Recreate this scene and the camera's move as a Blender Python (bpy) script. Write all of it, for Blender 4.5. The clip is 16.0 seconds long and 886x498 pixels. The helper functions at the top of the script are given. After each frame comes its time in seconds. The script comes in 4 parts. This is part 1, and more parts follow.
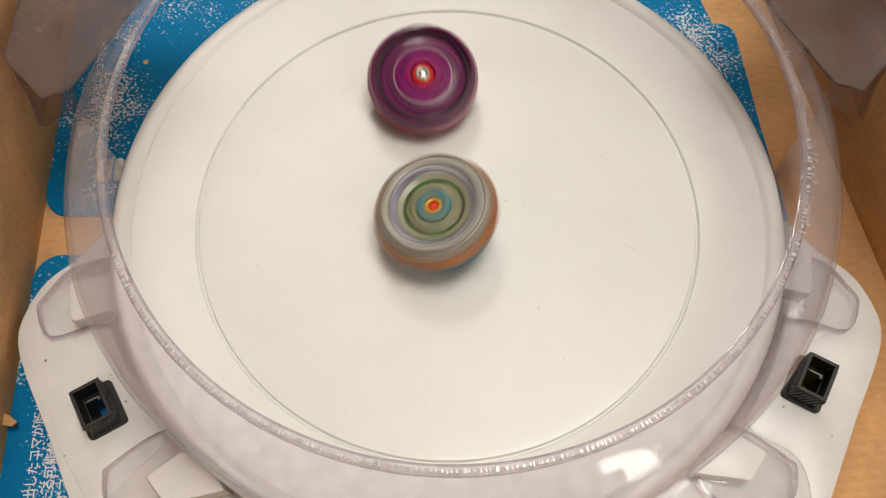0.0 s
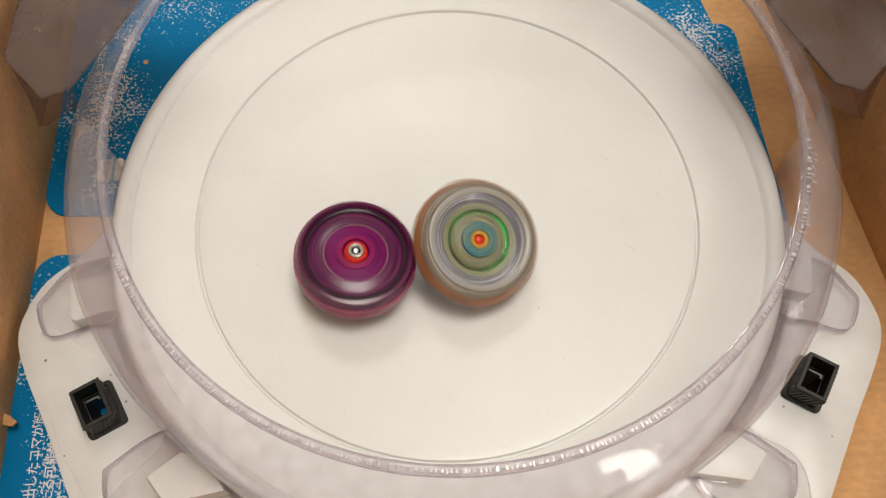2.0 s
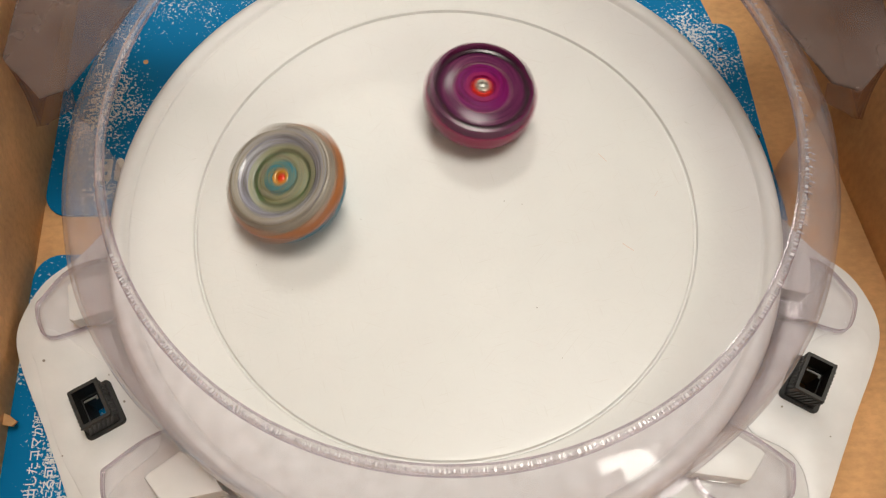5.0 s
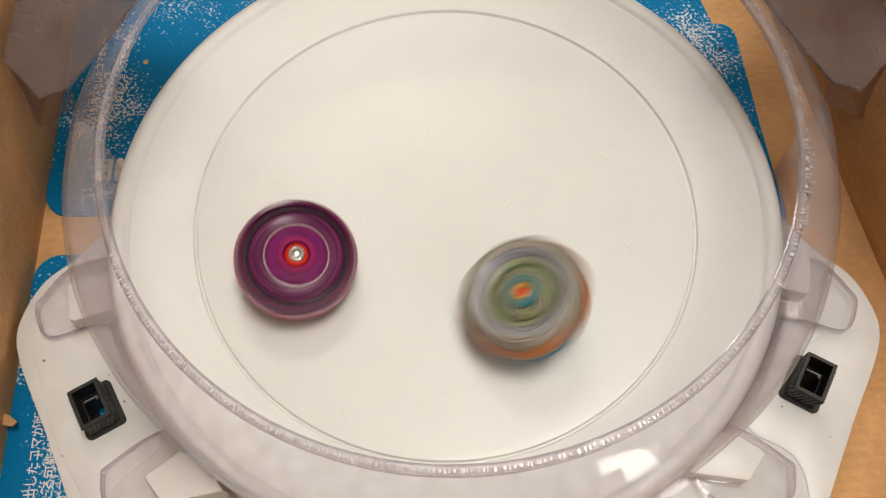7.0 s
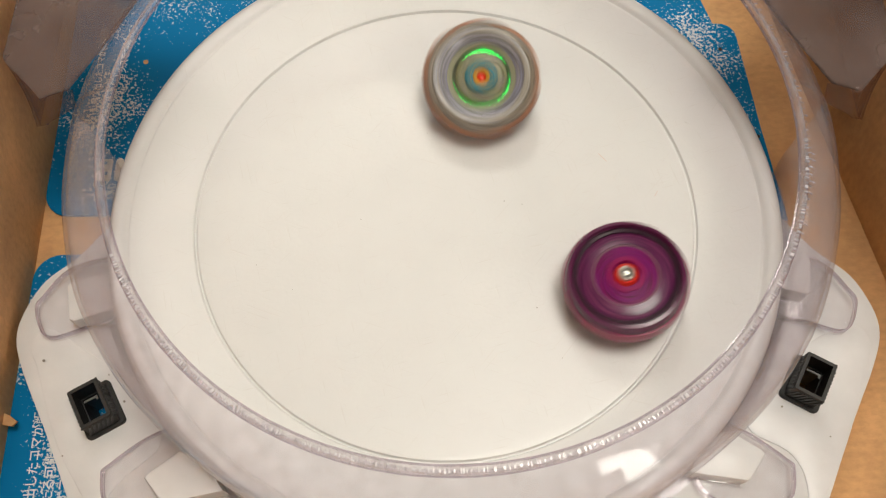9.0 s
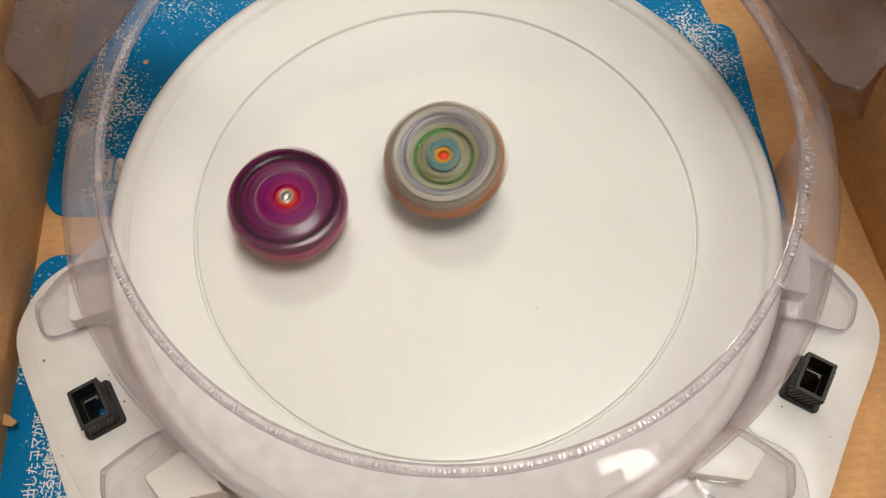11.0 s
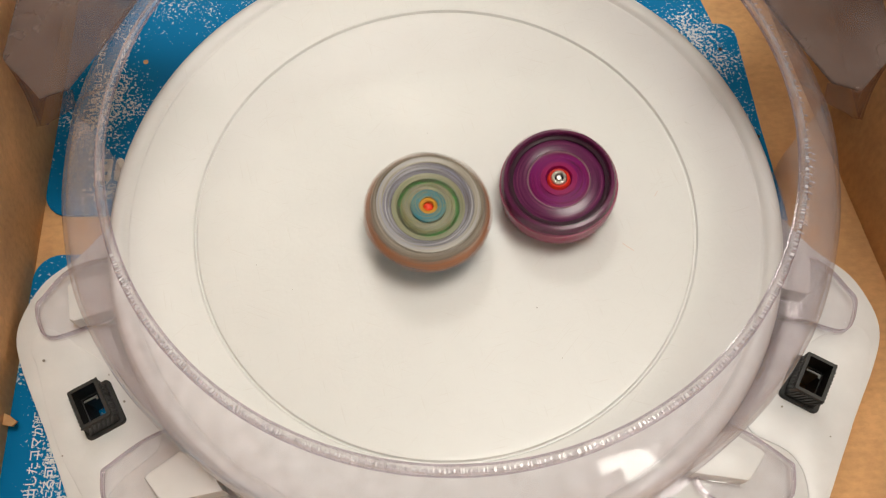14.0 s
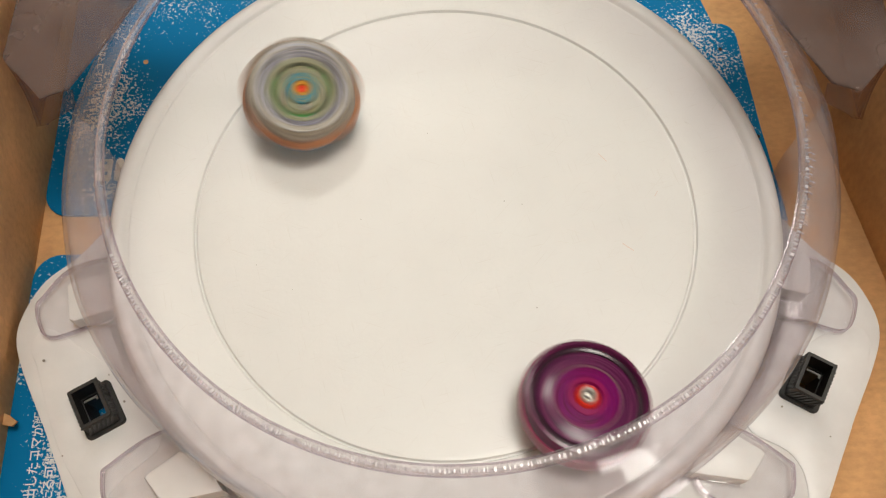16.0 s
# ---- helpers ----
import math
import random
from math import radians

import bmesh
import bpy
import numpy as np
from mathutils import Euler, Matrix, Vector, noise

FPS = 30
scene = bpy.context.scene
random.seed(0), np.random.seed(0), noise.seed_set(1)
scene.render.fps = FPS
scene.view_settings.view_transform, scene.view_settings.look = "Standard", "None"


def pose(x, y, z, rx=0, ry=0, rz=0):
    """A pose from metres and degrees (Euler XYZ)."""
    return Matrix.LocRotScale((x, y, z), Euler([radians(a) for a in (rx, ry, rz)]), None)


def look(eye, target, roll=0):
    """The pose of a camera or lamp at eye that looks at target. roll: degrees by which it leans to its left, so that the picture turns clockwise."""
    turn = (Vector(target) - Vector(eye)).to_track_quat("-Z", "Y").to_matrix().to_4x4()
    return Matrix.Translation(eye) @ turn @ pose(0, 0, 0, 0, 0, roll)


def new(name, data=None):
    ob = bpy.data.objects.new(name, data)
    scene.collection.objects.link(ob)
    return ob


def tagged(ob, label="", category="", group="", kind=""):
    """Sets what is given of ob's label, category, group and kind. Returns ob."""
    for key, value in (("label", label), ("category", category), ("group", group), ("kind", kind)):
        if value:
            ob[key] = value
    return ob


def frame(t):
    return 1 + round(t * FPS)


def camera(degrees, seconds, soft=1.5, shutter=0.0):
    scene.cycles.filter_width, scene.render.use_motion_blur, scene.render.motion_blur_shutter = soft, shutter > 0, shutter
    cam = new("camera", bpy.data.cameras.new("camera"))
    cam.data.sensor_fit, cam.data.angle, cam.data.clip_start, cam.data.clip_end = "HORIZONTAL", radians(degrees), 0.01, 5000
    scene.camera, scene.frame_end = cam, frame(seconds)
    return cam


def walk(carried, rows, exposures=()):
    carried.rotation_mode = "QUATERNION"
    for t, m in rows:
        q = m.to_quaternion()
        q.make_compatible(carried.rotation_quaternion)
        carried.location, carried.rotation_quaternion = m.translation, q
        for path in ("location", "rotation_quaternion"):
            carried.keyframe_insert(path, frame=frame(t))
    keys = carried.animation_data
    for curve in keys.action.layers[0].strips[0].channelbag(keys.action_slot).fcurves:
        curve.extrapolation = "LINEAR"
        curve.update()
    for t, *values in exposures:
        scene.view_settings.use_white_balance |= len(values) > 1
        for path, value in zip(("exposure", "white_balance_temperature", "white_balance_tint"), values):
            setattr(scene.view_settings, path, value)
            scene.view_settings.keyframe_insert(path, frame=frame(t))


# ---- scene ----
cam = camera(55.19, 16.0, soft=1.15, shutter=0.6)
EYE = (-0.00116, -0.16146, 0.35306)
AIM = look(EYE, (EYE[0], EYE[1] + 0.405871, EYE[2] - 0.913930), -0.489)
walk(cam, [(0, AIM), (16.0, AIM)])

# ---- light: a warm ceiling lamp, an added far lamp and a window in the dim room ----
scene.view_settings.exposure = 0.0
world = bpy.data.worlds.new("room_air")
world.use_nodes = True
world.node_tree.nodes["Background"].inputs[0].default_value = (1.0, 0.93, 0.85, 1)
world.node_tree.nodes["Background"].inputs[1].default_value = 0.25
scene.world = world


def area_lamp(name, eye, target, size, watts, colour):
    data = bpy.data.lights.new(name, "AREA")
    data.shape, data.size, data.energy, data.color = "DISK", size, watts, colour
    ob = new(name, data)
    ob.matrix_world = look(eye, target)
    return ob


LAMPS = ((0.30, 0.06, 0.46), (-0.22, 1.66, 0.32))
area_lamp("ceiling_lamp_light", (LAMPS[0][0], LAMPS[0][1], 2.30), (0, 0, 0.03), 0.92, 27, (1.0, 0.968, 0.88))
# unseen second lamp, added to gloss and brighten the dish's far side
area_lamp("added_far_lamp_light", (LAMPS[1][0], LAMPS[1][1], 2.30), (0, 0, 0.03), 0.64, 19, (1.0, 0.968, 0.88))
WINDOW_X = 2.0
area_lamp("window_light", (WINDOW_X, -2.44, 1.10), (0.10, 0, 0.25), 0.8, 4, (1.0, 0.97, 0.90))


# ---- materials ----
def material(name, base, rough=0.5, metal=0.0, vary=0.0, scale=60.0, bump=0.0, bump_scale=400.0, coat=0.0, emit=None, power=0.0, sss=0.0, spec=0.5):
    m = bpy.data.materials.new(name)
    m.use_nodes = True
    nt = m.node_tree
    b = nt.nodes["Principled BSDF"]
    b.inputs["Base Color"].default_value = (*base, 1)
    b.inputs["Roughness"].default_value = rough
    b.inputs["Metallic"].default_value = metal
    b.inputs["Specular IOR Level"].default_value = spec
    b.inputs["Coat Weight"].default_value = coat
    b.inputs["Coat Roughness"].default_value = 0.08
    if sss:
        b.inputs["Subsurface Weight"].default_value = sss
        b.inputs["Subsurface Radius"].default_value = (0.004, 0.003, 0.003)
    if emit:
        b.inputs["Emission Color"].default_value = (*emit, 1)
        b.inputs["Emission Strength"].default_value = power
    tc = nt.nodes.new("ShaderNodeTexCoord")
    if vary:
        n = nt.nodes.new("ShaderNodeTexNoise")
        n.inputs["Scale"].default_value, n.inputs["Detail"].default_value = scale, 6
        r = nt.nodes.new("ShaderNodeValToRGB")
        r.color_ramp.elements[0].position, r.color_ramp.elements[1].position = 0.3, 0.7
        r.color_ramp.elements[0].color = (*[c * (1 - vary) for c in base], 1)
        r.color_ramp.elements[1].color = (*[min(1, c * (1 + vary)) for c in base], 1)
        nt.links.new(tc.outputs["Object"], n.inputs["Vector"])
        nt.links.new(n.outputs["Fac"], r.inputs["Fac"])
        nt.links.new(r.outputs["Color"], b.inputs["Base Color"])
        mr = nt.nodes.new("ShaderNodeMapRange")
        mr.inputs[3].default_value, mr.inputs[4].default_value = rough * 0.75, min(1, rough * 1.25)
        nt.links.new(n.outputs["Fac"], mr.inputs[0])
        nt.links.new(mr.outputs[0], b.inputs["Roughness"])
    if bump:
        n2 = nt.nodes.new("ShaderNodeTexNoise")
        n2.inputs["Scale"].default_value, n2.inputs["Detail"].default_value = bump_scale, 4
        bp = nt.nodes.new("ShaderNodeBump")
        bp.inputs["Strength"].default_value, bp.inputs["Distance"].default_value = bump, 0.0005
        nt.links.new(tc.outputs["Object"], n2.inputs["Vector"])
        nt.links.new(n2.outputs["Fac"], bp.inputs["Height"])
        nt.links.new(bp.outputs["Normal"], b.inputs["Normal"])
    return m


def clear_plastic(name, tint, rough=0.04, haze=0.06, smudge=120.0, shine=0.55, scatter=(0.80, 0.77, 0.80)):
    """Thin clear plastic: light passes straight, the surface shines by Fresnel, and a scatter of scuffs that also
    carries painted glints and reflections.
    """
    m = bpy.data.materials.new(name)
    m.use_nodes = True
    nt = m.node_tree
    nt.nodes.remove(nt.nodes["Principled BSDF"])
    out = nt.nodes["Material Output"]
    tr = nt.nodes.new("ShaderNodeBsdfTransparent")
    tr.inputs[0].default_value = (*tint, 1)
    df = nt.nodes.new("ShaderNodeBsdfDiffuse")
    df.inputs[0].default_value = (*scatter, 1)
    gl = nt.nodes.new("ShaderNodeBsdfGlossy")
    gl.inputs["Roughness"].default_value = rough
    lw = nt.nodes.new("ShaderNodeLayerWeight")
    lw.inputs[0].default_value = 0.5
    pw = nt.nodes.new("ShaderNodeMath")
    pw.operation, pw.inputs[1].default_value = "POWER", 4.0
    fr = nt.nodes.new("ShaderNodeMath")
    fr.operation, fr.inputs[1].default_value, fr.inputs[2].default_value = "MULTIPLY_ADD", shine, 0.06 * shine
    nt.links.new(lw.outputs["Facing"], pw.inputs[0])
    nt.links.new(pw.outputs[0], fr.inputs[0])
    tc = nt.nodes.new("ShaderNodeTexCoord")
    n = nt.nodes.new("ShaderNodeTexNoise")
    n.inputs["Scale"].default_value, n.inputs["Detail"].default_value = smudge, 8
    mr = nt.nodes.new("ShaderNodeMapRange")
    mr.inputs[1].default_value, mr.inputs[2].default_value = 0.35, 0.75
    mr.inputs[3].default_value, mr.inputs[4].default_value = haze * 0.5, haze * 2
    bp = nt.nodes.new("ShaderNodeBump")
    bp.inputs["Strength"].default_value, bp.inputs["Distance"].default_value = 0.7, 0.003
    n3 = nt.nodes.new("ShaderNodeTexNoise")
    n3.inputs["Scale"].default_value = 22
    m1, m2 = nt.nodes.new("ShaderNodeMixShader"), nt.nodes.new("ShaderNodeMixShader")
    ln = nt.links.new
    ln(tc.outputs["Object"], n.inputs["Vector"])
    ln(tc.outputs["Object"], n3.inputs["Vector"])
    ln(n3.outputs["Fac"], bp.inputs["Height"])
    ln(bp.outputs["Normal"], gl.inputs["Normal"])
    ln(n.outputs["Fac"], mr.inputs[0])
    ln(mr.outputs[0], m1.inputs[0])
    ln(tr.outputs[0], m1.inputs[1])
    ln(df.outputs[0], m1.inputs[2])
    ln(fr.outputs[0], m2.inputs[0])
    ln(m1.outputs[0], m2.inputs[1])
    ln(gl.outputs[0], m2.inputs[2])
    ln(m2.outputs[0], out.inputs["Surface"])
    return m


def scuffed_card(name, base, wear=0.680, shift=(0, 0, 0)):
    """Printed blue card with white rubbed specks that gather in patches."""
    m = material(name, base, 0.55, spec=0.08)
    nt = m.node_tree
    b = nt.nodes["Principled BSDF"]
    tc = nt.nodes.new("ShaderNodeTexCoord")
    big, fine = nt.nodes.new("ShaderNodeTexNoise"), nt.nodes.new("ShaderNodeTexNoise")
    big.inputs["Scale"].default_value, big.inputs["Detail"].default_value = 26, 4
    fine.inputs["Scale"].default_value, fine.inputs["Detail"].default_value, fine.inputs["Roughness"].default_value = 700, 5, 0.65
    add = nt.nodes.new("ShaderNodeMath")
    add.operation = "MULTIPLY_ADD"
    add.inputs[1].default_value = 0.75
    ramp = nt.nodes.new("ShaderNodeValToRGB")
    ramp.color_ramp.elements[0].position, ramp.color_ramp.elements[1].position = wear + 0.31, wear + 0.35
    mix = nt.nodes.new("ShaderNodeMix")
    mix.data_type = "RGBA"
    mix.inputs[6].default_value, mix.inputs[7].default_value = (*base, 1), (0.62, 0.68, 0.70, 1)
    ln = nt.links.new
    moved = nt.nodes.new("ShaderNodeMapping")
    moved.inputs["Location"].default_value = shift
    ln(tc.outputs["Object"], moved.inputs["Vector"])
    ln(moved.outputs[0], big.inputs["Vector"])
    ln(moved.outputs[0], fine.inputs["Vector"])
    ln(big.outputs["Fac"], add.inputs[0])
    ln(fine.outputs["Fac"], add.inputs[2])
    ln(add.outputs[0], ramp.inputs["Fac"])
    ln(ramp.outputs["Color"], mix.inputs[0])
    ln(mix.outputs[2], b.inputs["Base Color"])
    return m


def cardboard(name, base):
    """Brown corrugated board: faint flutes along y, fibres and darker stains."""
    m = material(name, base, 0.8, vary=0.18, scale=22, bump=0.12, bump_scale=900)
    nt = m.node_tree
    b = nt.nodes["Principled BSDF"]
    old = b.inputs["Base Color"].links[0].from_socket
    tc = nt.nodes.new("ShaderNodeTexCoord")
    w = nt.nodes.new("ShaderNodeTexWave")
    w.bands_direction = "Y"
    w.inputs["Scale"].default_value, w.inputs["Distortion"].default_value, w.inputs["Detail"].default_value = 70, 3.0, 3
    mix = nt.nodes.new("ShaderNodeMix")
    mix.data_type, mix.blend_type = "RGBA", "MULTIPLY"
    mix.inputs[0].default_value = 0.03
    nt.links.new(tc.outputs["Object"], w.inputs["Vector"])
    nt.links.new(old, mix.inputs[6])
    nt.links.new(w.outputs["Color"], mix.inputs[7])
    stretch = nt.nodes.new("ShaderNodeVectorMath")
    stretch.operation, stretch.inputs[1].default_value = "MULTIPLY", (240, 400, 240)
    fibre = nt.nodes.new("ShaderNodeTexNoise")
    fibre.inputs["Scale"].default_value, fibre.inputs["Detail"].default_value, fibre.inputs["Roughness"].default_value = 1.0, 5, 0.6
    stain = nt.nodes.new("ShaderNodeTexNoise")
    stain.inputs["Scale"].default_value, stain.inputs["Detail"].default_value = 14, 6
    shade = nt.nodes.new("ShaderNodeMath")
    shade.operation = "MULTIPLY"
    ramp = nt.nodes.new("ShaderNodeValToRGB")
    ramp.color_ramp.elements[0].position, ramp.color_ramp.elements[1].position = 0.12, 0.36
    ramp.color_ramp.elements[0].color, ramp.color_ramp.elements[1].color = (0.66, 0.60, 0.55, 1), (1.1, 1.1, 1.1, 1)
    worn = nt.nodes.new("ShaderNodeMix")
    worn.data_type, worn.blend_type = "RGBA", "MULTIPLY"
    worn.inputs[0].default_value = 0.45
    nt.links.new(tc.outputs["Object"], stretch.inputs[0])
    nt.links.new(stretch.outputs[0], fibre.inputs["Vector"])
    nt.links.new(tc.outputs["Object"], stain.inputs["Vector"])
    nt.links.new(fibre.outputs["Fac"], shade.inputs[0])
    nt.links.new(stain.outputs["Fac"], shade.inputs[1])
    nt.links.new(shade.outputs[0], ramp.inputs["Fac"])
    nt.links.new(mix.outputs[2], worn.inputs[6])
    nt.links.new(ramp.outputs["Color"], worn.inputs[7])
    nt.links.new(worn.outputs[2], b.inputs["Base Color"])
    return m


def scratched_plastic(name, base, rough):
    """White moulded plastic with fine scratches in several directions and faint grey rub marks."""
    m = material(name, base, rough, spec=0.5, vary=0.018, scale=34)
    nt = m.node_tree
    b = nt.nodes["Principled BSDF"]
    nt.links.remove(b.inputs["Roughness"].links[0])
    ln = nt.links.new
    tc = nt.nodes.new("ShaderNodeTexCoord")
    total = None
    for k, (turn, along, across) in enumerate(((20, 45, 1500), (75, 60, 1300), (130, 40, 1700), (165, 70, 1200))):
        mp = nt.nodes.new("ShaderNodeMapping")
        mp.inputs["Rotation"].default_value = (0, 0, radians(turn))
        st = nt.nodes.new("ShaderNodeVectorMath")
        st.operation, st.inputs[1].default_value = "MULTIPLY", (along, across, 1)
        n = nt.nodes.new("ShaderNodeTexNoise")
        n.inputs["Scale"].default_value, n.inputs["Detail"].default_value = 1.0, 2
        r = nt.nodes.new("ShaderNodeMapRange")
        r.inputs[1].default_value, r.inputs[2].default_value = 0.66, 0.74
        ln(tc.outputs["Object"], mp.inputs["Vector"])
        ln(mp.outputs[0], st.inputs[0])
        ln(st.outputs[0], n.inputs["Vector"])
        ln(n.outputs["Fac"], r.inputs[0])
        if total is None:
            total = r.outputs[0]
        else:
            mx = nt.nodes.new("ShaderNodeMath")
            mx.operation = "MAXIMUM"
            ln(total, mx.inputs[0])
            ln(r.outputs[0], mx.inputs[1])
            total = mx.outputs[0]
    grain = nt.nodes.new("ShaderNodeTexNoise")
    grain.inputs["Scale"].default_value, grain.inputs["Detail"].default_value = 520, 4
    sub = nt.nodes.new("ShaderNodeMath")
    sub.operation, sub.inputs[1].default_value = "MULTIPLY_ADD", -0.9
    bp = nt.nodes.new("ShaderNodeBump")
    bp.inputs["Strength"].default_value, bp.inputs["Distance"].default_value = 0.16, 0.0004
    ln(tc.outputs["Object"], grain.inputs["Vector"])
    ln(total, sub.inputs[0])
    ln(grain.outputs["Fac"], sub.inputs[2])
    ln(sub.outputs[0], bp.inputs["Height"])
    ln(bp.outputs["Normal"], b.inputs["Normal"])
    old = b.inputs["Base Color"].links[0].from_socket
    mix = nt.nodes.new("ShaderNodeMix")
    mix.data_type, mix.blend_type = "RGBA", "MULTIPLY"
    mix.inputs[7].default_value = (0.86, 0.82, 0.78, 1)
    weak = nt.nodes.new("ShaderNodeMath")
    weak.operation, weak.inputs[1].default_value = "MULTIPLY", 0.28
    ln(total, weak.inputs[0])
    ln(weak.outputs[0], mix.inputs[0])
    ln(old, mix.inputs[6])
    ln(mix.outputs[2], b.inputs["Base Color"])
    return m


WHITE = scratched_plastic("white_plastic", (0.73, 0.725, 0.71), 0.34)
DECK = material("white_plastic_deck", (0.72, 0.715, 0.715), 0.36, vary=0.09, scale=38, bump=0.05, bump_scale=600)
CLEAR = clear_plastic("clear_plastic", (0.957, 0.945, 0.965), 0.03, 0.060, 160)
TABCLEAR = clear_plastic("clear_plastic_tab", (0.985, 0.98, 0.985), 0.05, 0.05, 160)
# grey-brown scatter and dark tint stand in for the room mirrored in the shelf
SHELF = clear_plastic("reflection_toned_shelf", (0.70, 0.66, 0.66), 0.10, 0.40, 25, 0.30, (0.215, 0.16, 0.145))
SKIRT = clear_plastic("smoky_plastic_skirt", (0.86, 0.80, 0.79), 0.08, 0.06, 60, 0.25, (0.45, 0.38, 0.36))
RIM = clear_plastic("clear_plastic_rim", (0.95, 0.93, 0.95), 0.05, 0.17, 120, 0.9)
RIMEDGE = clear_plastic("purple_edge_plastic", (0.78, 0.73, 0.78), 0.08, 0.06, 40, 0.6)
# strong white scatter puts the rim's glints into the plastic's colour
TOOTH = clear_plastic("glint_white_tooth", (0.95, 0.94, 0.96), 0.10, 0.50, 500, 0.9)
BLUE = scuffed_card("blue_card", (0.002, 0.175, 0.405))
BLUE_FAR = scuffed_card("blue_card_less_worn", (0.002, 0.175, 0.405), 0.689, (0.0, 0.060, 0.0))
BROWN = cardboard("box_cardboard", (0.66, 0.375, 0.165))
BLACK = material("black_rubber", (0.013, 0.012, 0.011), 0.5, vary=0.3, scale=200)
PRINT = material("white_print", (0.72, 0.75, 0.76), 0.6, vary=0.1, scale=300)
CREAM = material("cream_print", (0.70, 0.66, 0.58), 0.6, vary=0.25, scale=250)
GREYMARK = material("grey_mark", (0.12, 0.12, 0.115), 0.5)
WALLPAINT = material("wall_paint", (0.56, 0.55, 0.52), 0.9, vary=0.05, scale=2)
CEILPAINT = material("ceiling_paint", (0.80, 0.78, 0.74), 0.9, vary=0.04, scale=2)
WOOD = material("floor_wood", (0.22, 0.13, 0.07), 0.5, vary=0.2, scale=6)
LAMPGLASS = material("lamp_diffuser", (0.8, 0.78, 0.72), 0.4, emit=(1.0, 0.945, 0.815), power=5.0)
DAYLIGHT = material("daylight_pane", (0.8, 0.8, 0.8), 0.5, emit=(1.0, 0.95, 0.85), power=8.0)
DUST = material("grey_dust", (0.30, 0.27, 0.24), 0.9)
SCRATCH = material("pale_scratch", (0.70, 0.60, 0.55), 0.6)


# ---- mesh helpers ----
def mesh_of(name, bm, mats, smooth=True):
    bm.normal_update()
    me = bpy.data.meshes.new(name)
    bm.to_mesh(me)
    bm.free()
    for m in mats if isinstance(mats, (list, tuple)) else [mats]:
        me.materials.append(m)
    if smooth:
        for p in me.polygons:
            p.use_smooth = True
        me.set_sharp_from_angle(angle=radians(38))
    return me


def part(name, bm, mat, parent, label="", smooth=True):
    ob = new(name, mesh_of(name, bm, mat, smooth))
    ob.parent = parent
    if label:
        ob["label"] = label
    return ob


def thing(name, m, label, category, group="", kind=""):
    ob = new(name)
    ob.empty_display_size = 0.02
    ob.matrix_world = m
    return tagged(ob, label, category, group, kind)


def revolve(profile, n=96, closed=False, a0=0.0, a1=360.0, wobble=None, bm=None, centre=(0, 0)):
    """Turns (radius, height) points about z. closed: the profile is a ring. wobble(angle): a factor on the radius."""
    bm = bm or bmesh.new()
    full = abs(a1 - a0) >= 360
    rows = []
    for i in range(n if full else n + 1):
        a = radians(a0 + (a1 - a0) * i / n)
        k = wobble(a) if wobble else 1.0
        rows.append([bm.verts.new((centre[0] + r * k * math.cos(a), centre[1] + r * k * math.sin(a), z)) for r, z in profile])
    m = len(profile)
    for i in range(n if full else n):
        p, q = rows[i], rows[(i + 1) % len(rows)]
        for j in range(m if closed else m - 1):
            a, b, c, d = p[j], q[j], q[(j + 1) % m], p[(j + 1) % m]
            vs = [v for k, v in enumerate((a, b, c, d))]
            try:
                bm.faces.new(vs)
            except ValueError:
                pass
    if closed and not full:
        bm.faces.new(rows[0])
        bm.faces.new(list(reversed(rows[-1])))
    bmesh.ops.remove_doubles(bm, verts=bm.verts, dist=1e-6)
    bmesh.ops.recalc_face_normals(bm, faces=bm.faces)
    return bm


def offset_profile(pts, d):
    """A closed outline of a sheet: pts and, d to the right of their way, the same back again."""
    back = []
    for i, (r, z) in enumerate(pts):
        a, b = pts[max(0, i - 1)], pts[min(len(pts) - 1, i + 1)]
        l = math.hypot(b[0] - a[0], b[1] - a[1]) or 1
        back.append((r + (b[1] - a[1]) / l * d, z - (b[0] - a[0]) / l * d))
    return list(pts) + back[::-1]


def smooth_line(pts, n=6):
    """A Catmull-Rom line through the points."""
    out = []
    for i in range(len(pts) - 1):
        p0, p1, p2, p3 = (Vector(pts[max(0, i - 1)]), Vector(pts[i]), Vector(pts[i + 1]), Vector(pts[min(len(pts) - 1, i + 2)]))
        for k in range(n):
            t = k / n
            out.append(tuple(0.5 * (2 * p1 + (p2 - p0) * t + (2 * p0 - 5 * p1 + 4 * p2 - p3) * t * t + (3 * p1 - p0 - 3 * p2 + p3) * t ** 3)))
    out.append(tuple(pts[-1]))
    return out


def plate(outline, z0, z1, bevel=0.0, bm=None, segments=2):
    """A flat plate with the outline (x, y) from z0 up to z1, its upper edge rounded."""
    bm = bm or bmesh.new()
    vs = [bm.verts.new((x, y, z1)) for x, y in outline]
    f = bm.faces.new(vs)
    f.normal_update()
    if f.normal.z < 0:
        f.normal_flip()
    g = bmesh.ops.extrude_face_region(bm, geom=[f])
    low = [v for v in g["geom"] if isinstance(v, bmesh.types.BMVert)]
    for v in low:
        v.co.z = z0
    bmesh.ops.recalc_face_normals(bm, faces=bm.faces)
    if bevel:
        edges = [e for e in bm.edges if all(abs(v.co.z - z1) < 1e-7 for v in e.verts)]
        bmesh.ops.bevel(bm, geom=edges, offset=bevel, segments=segments, affect="EDGES", profile=0.5)
    return bm


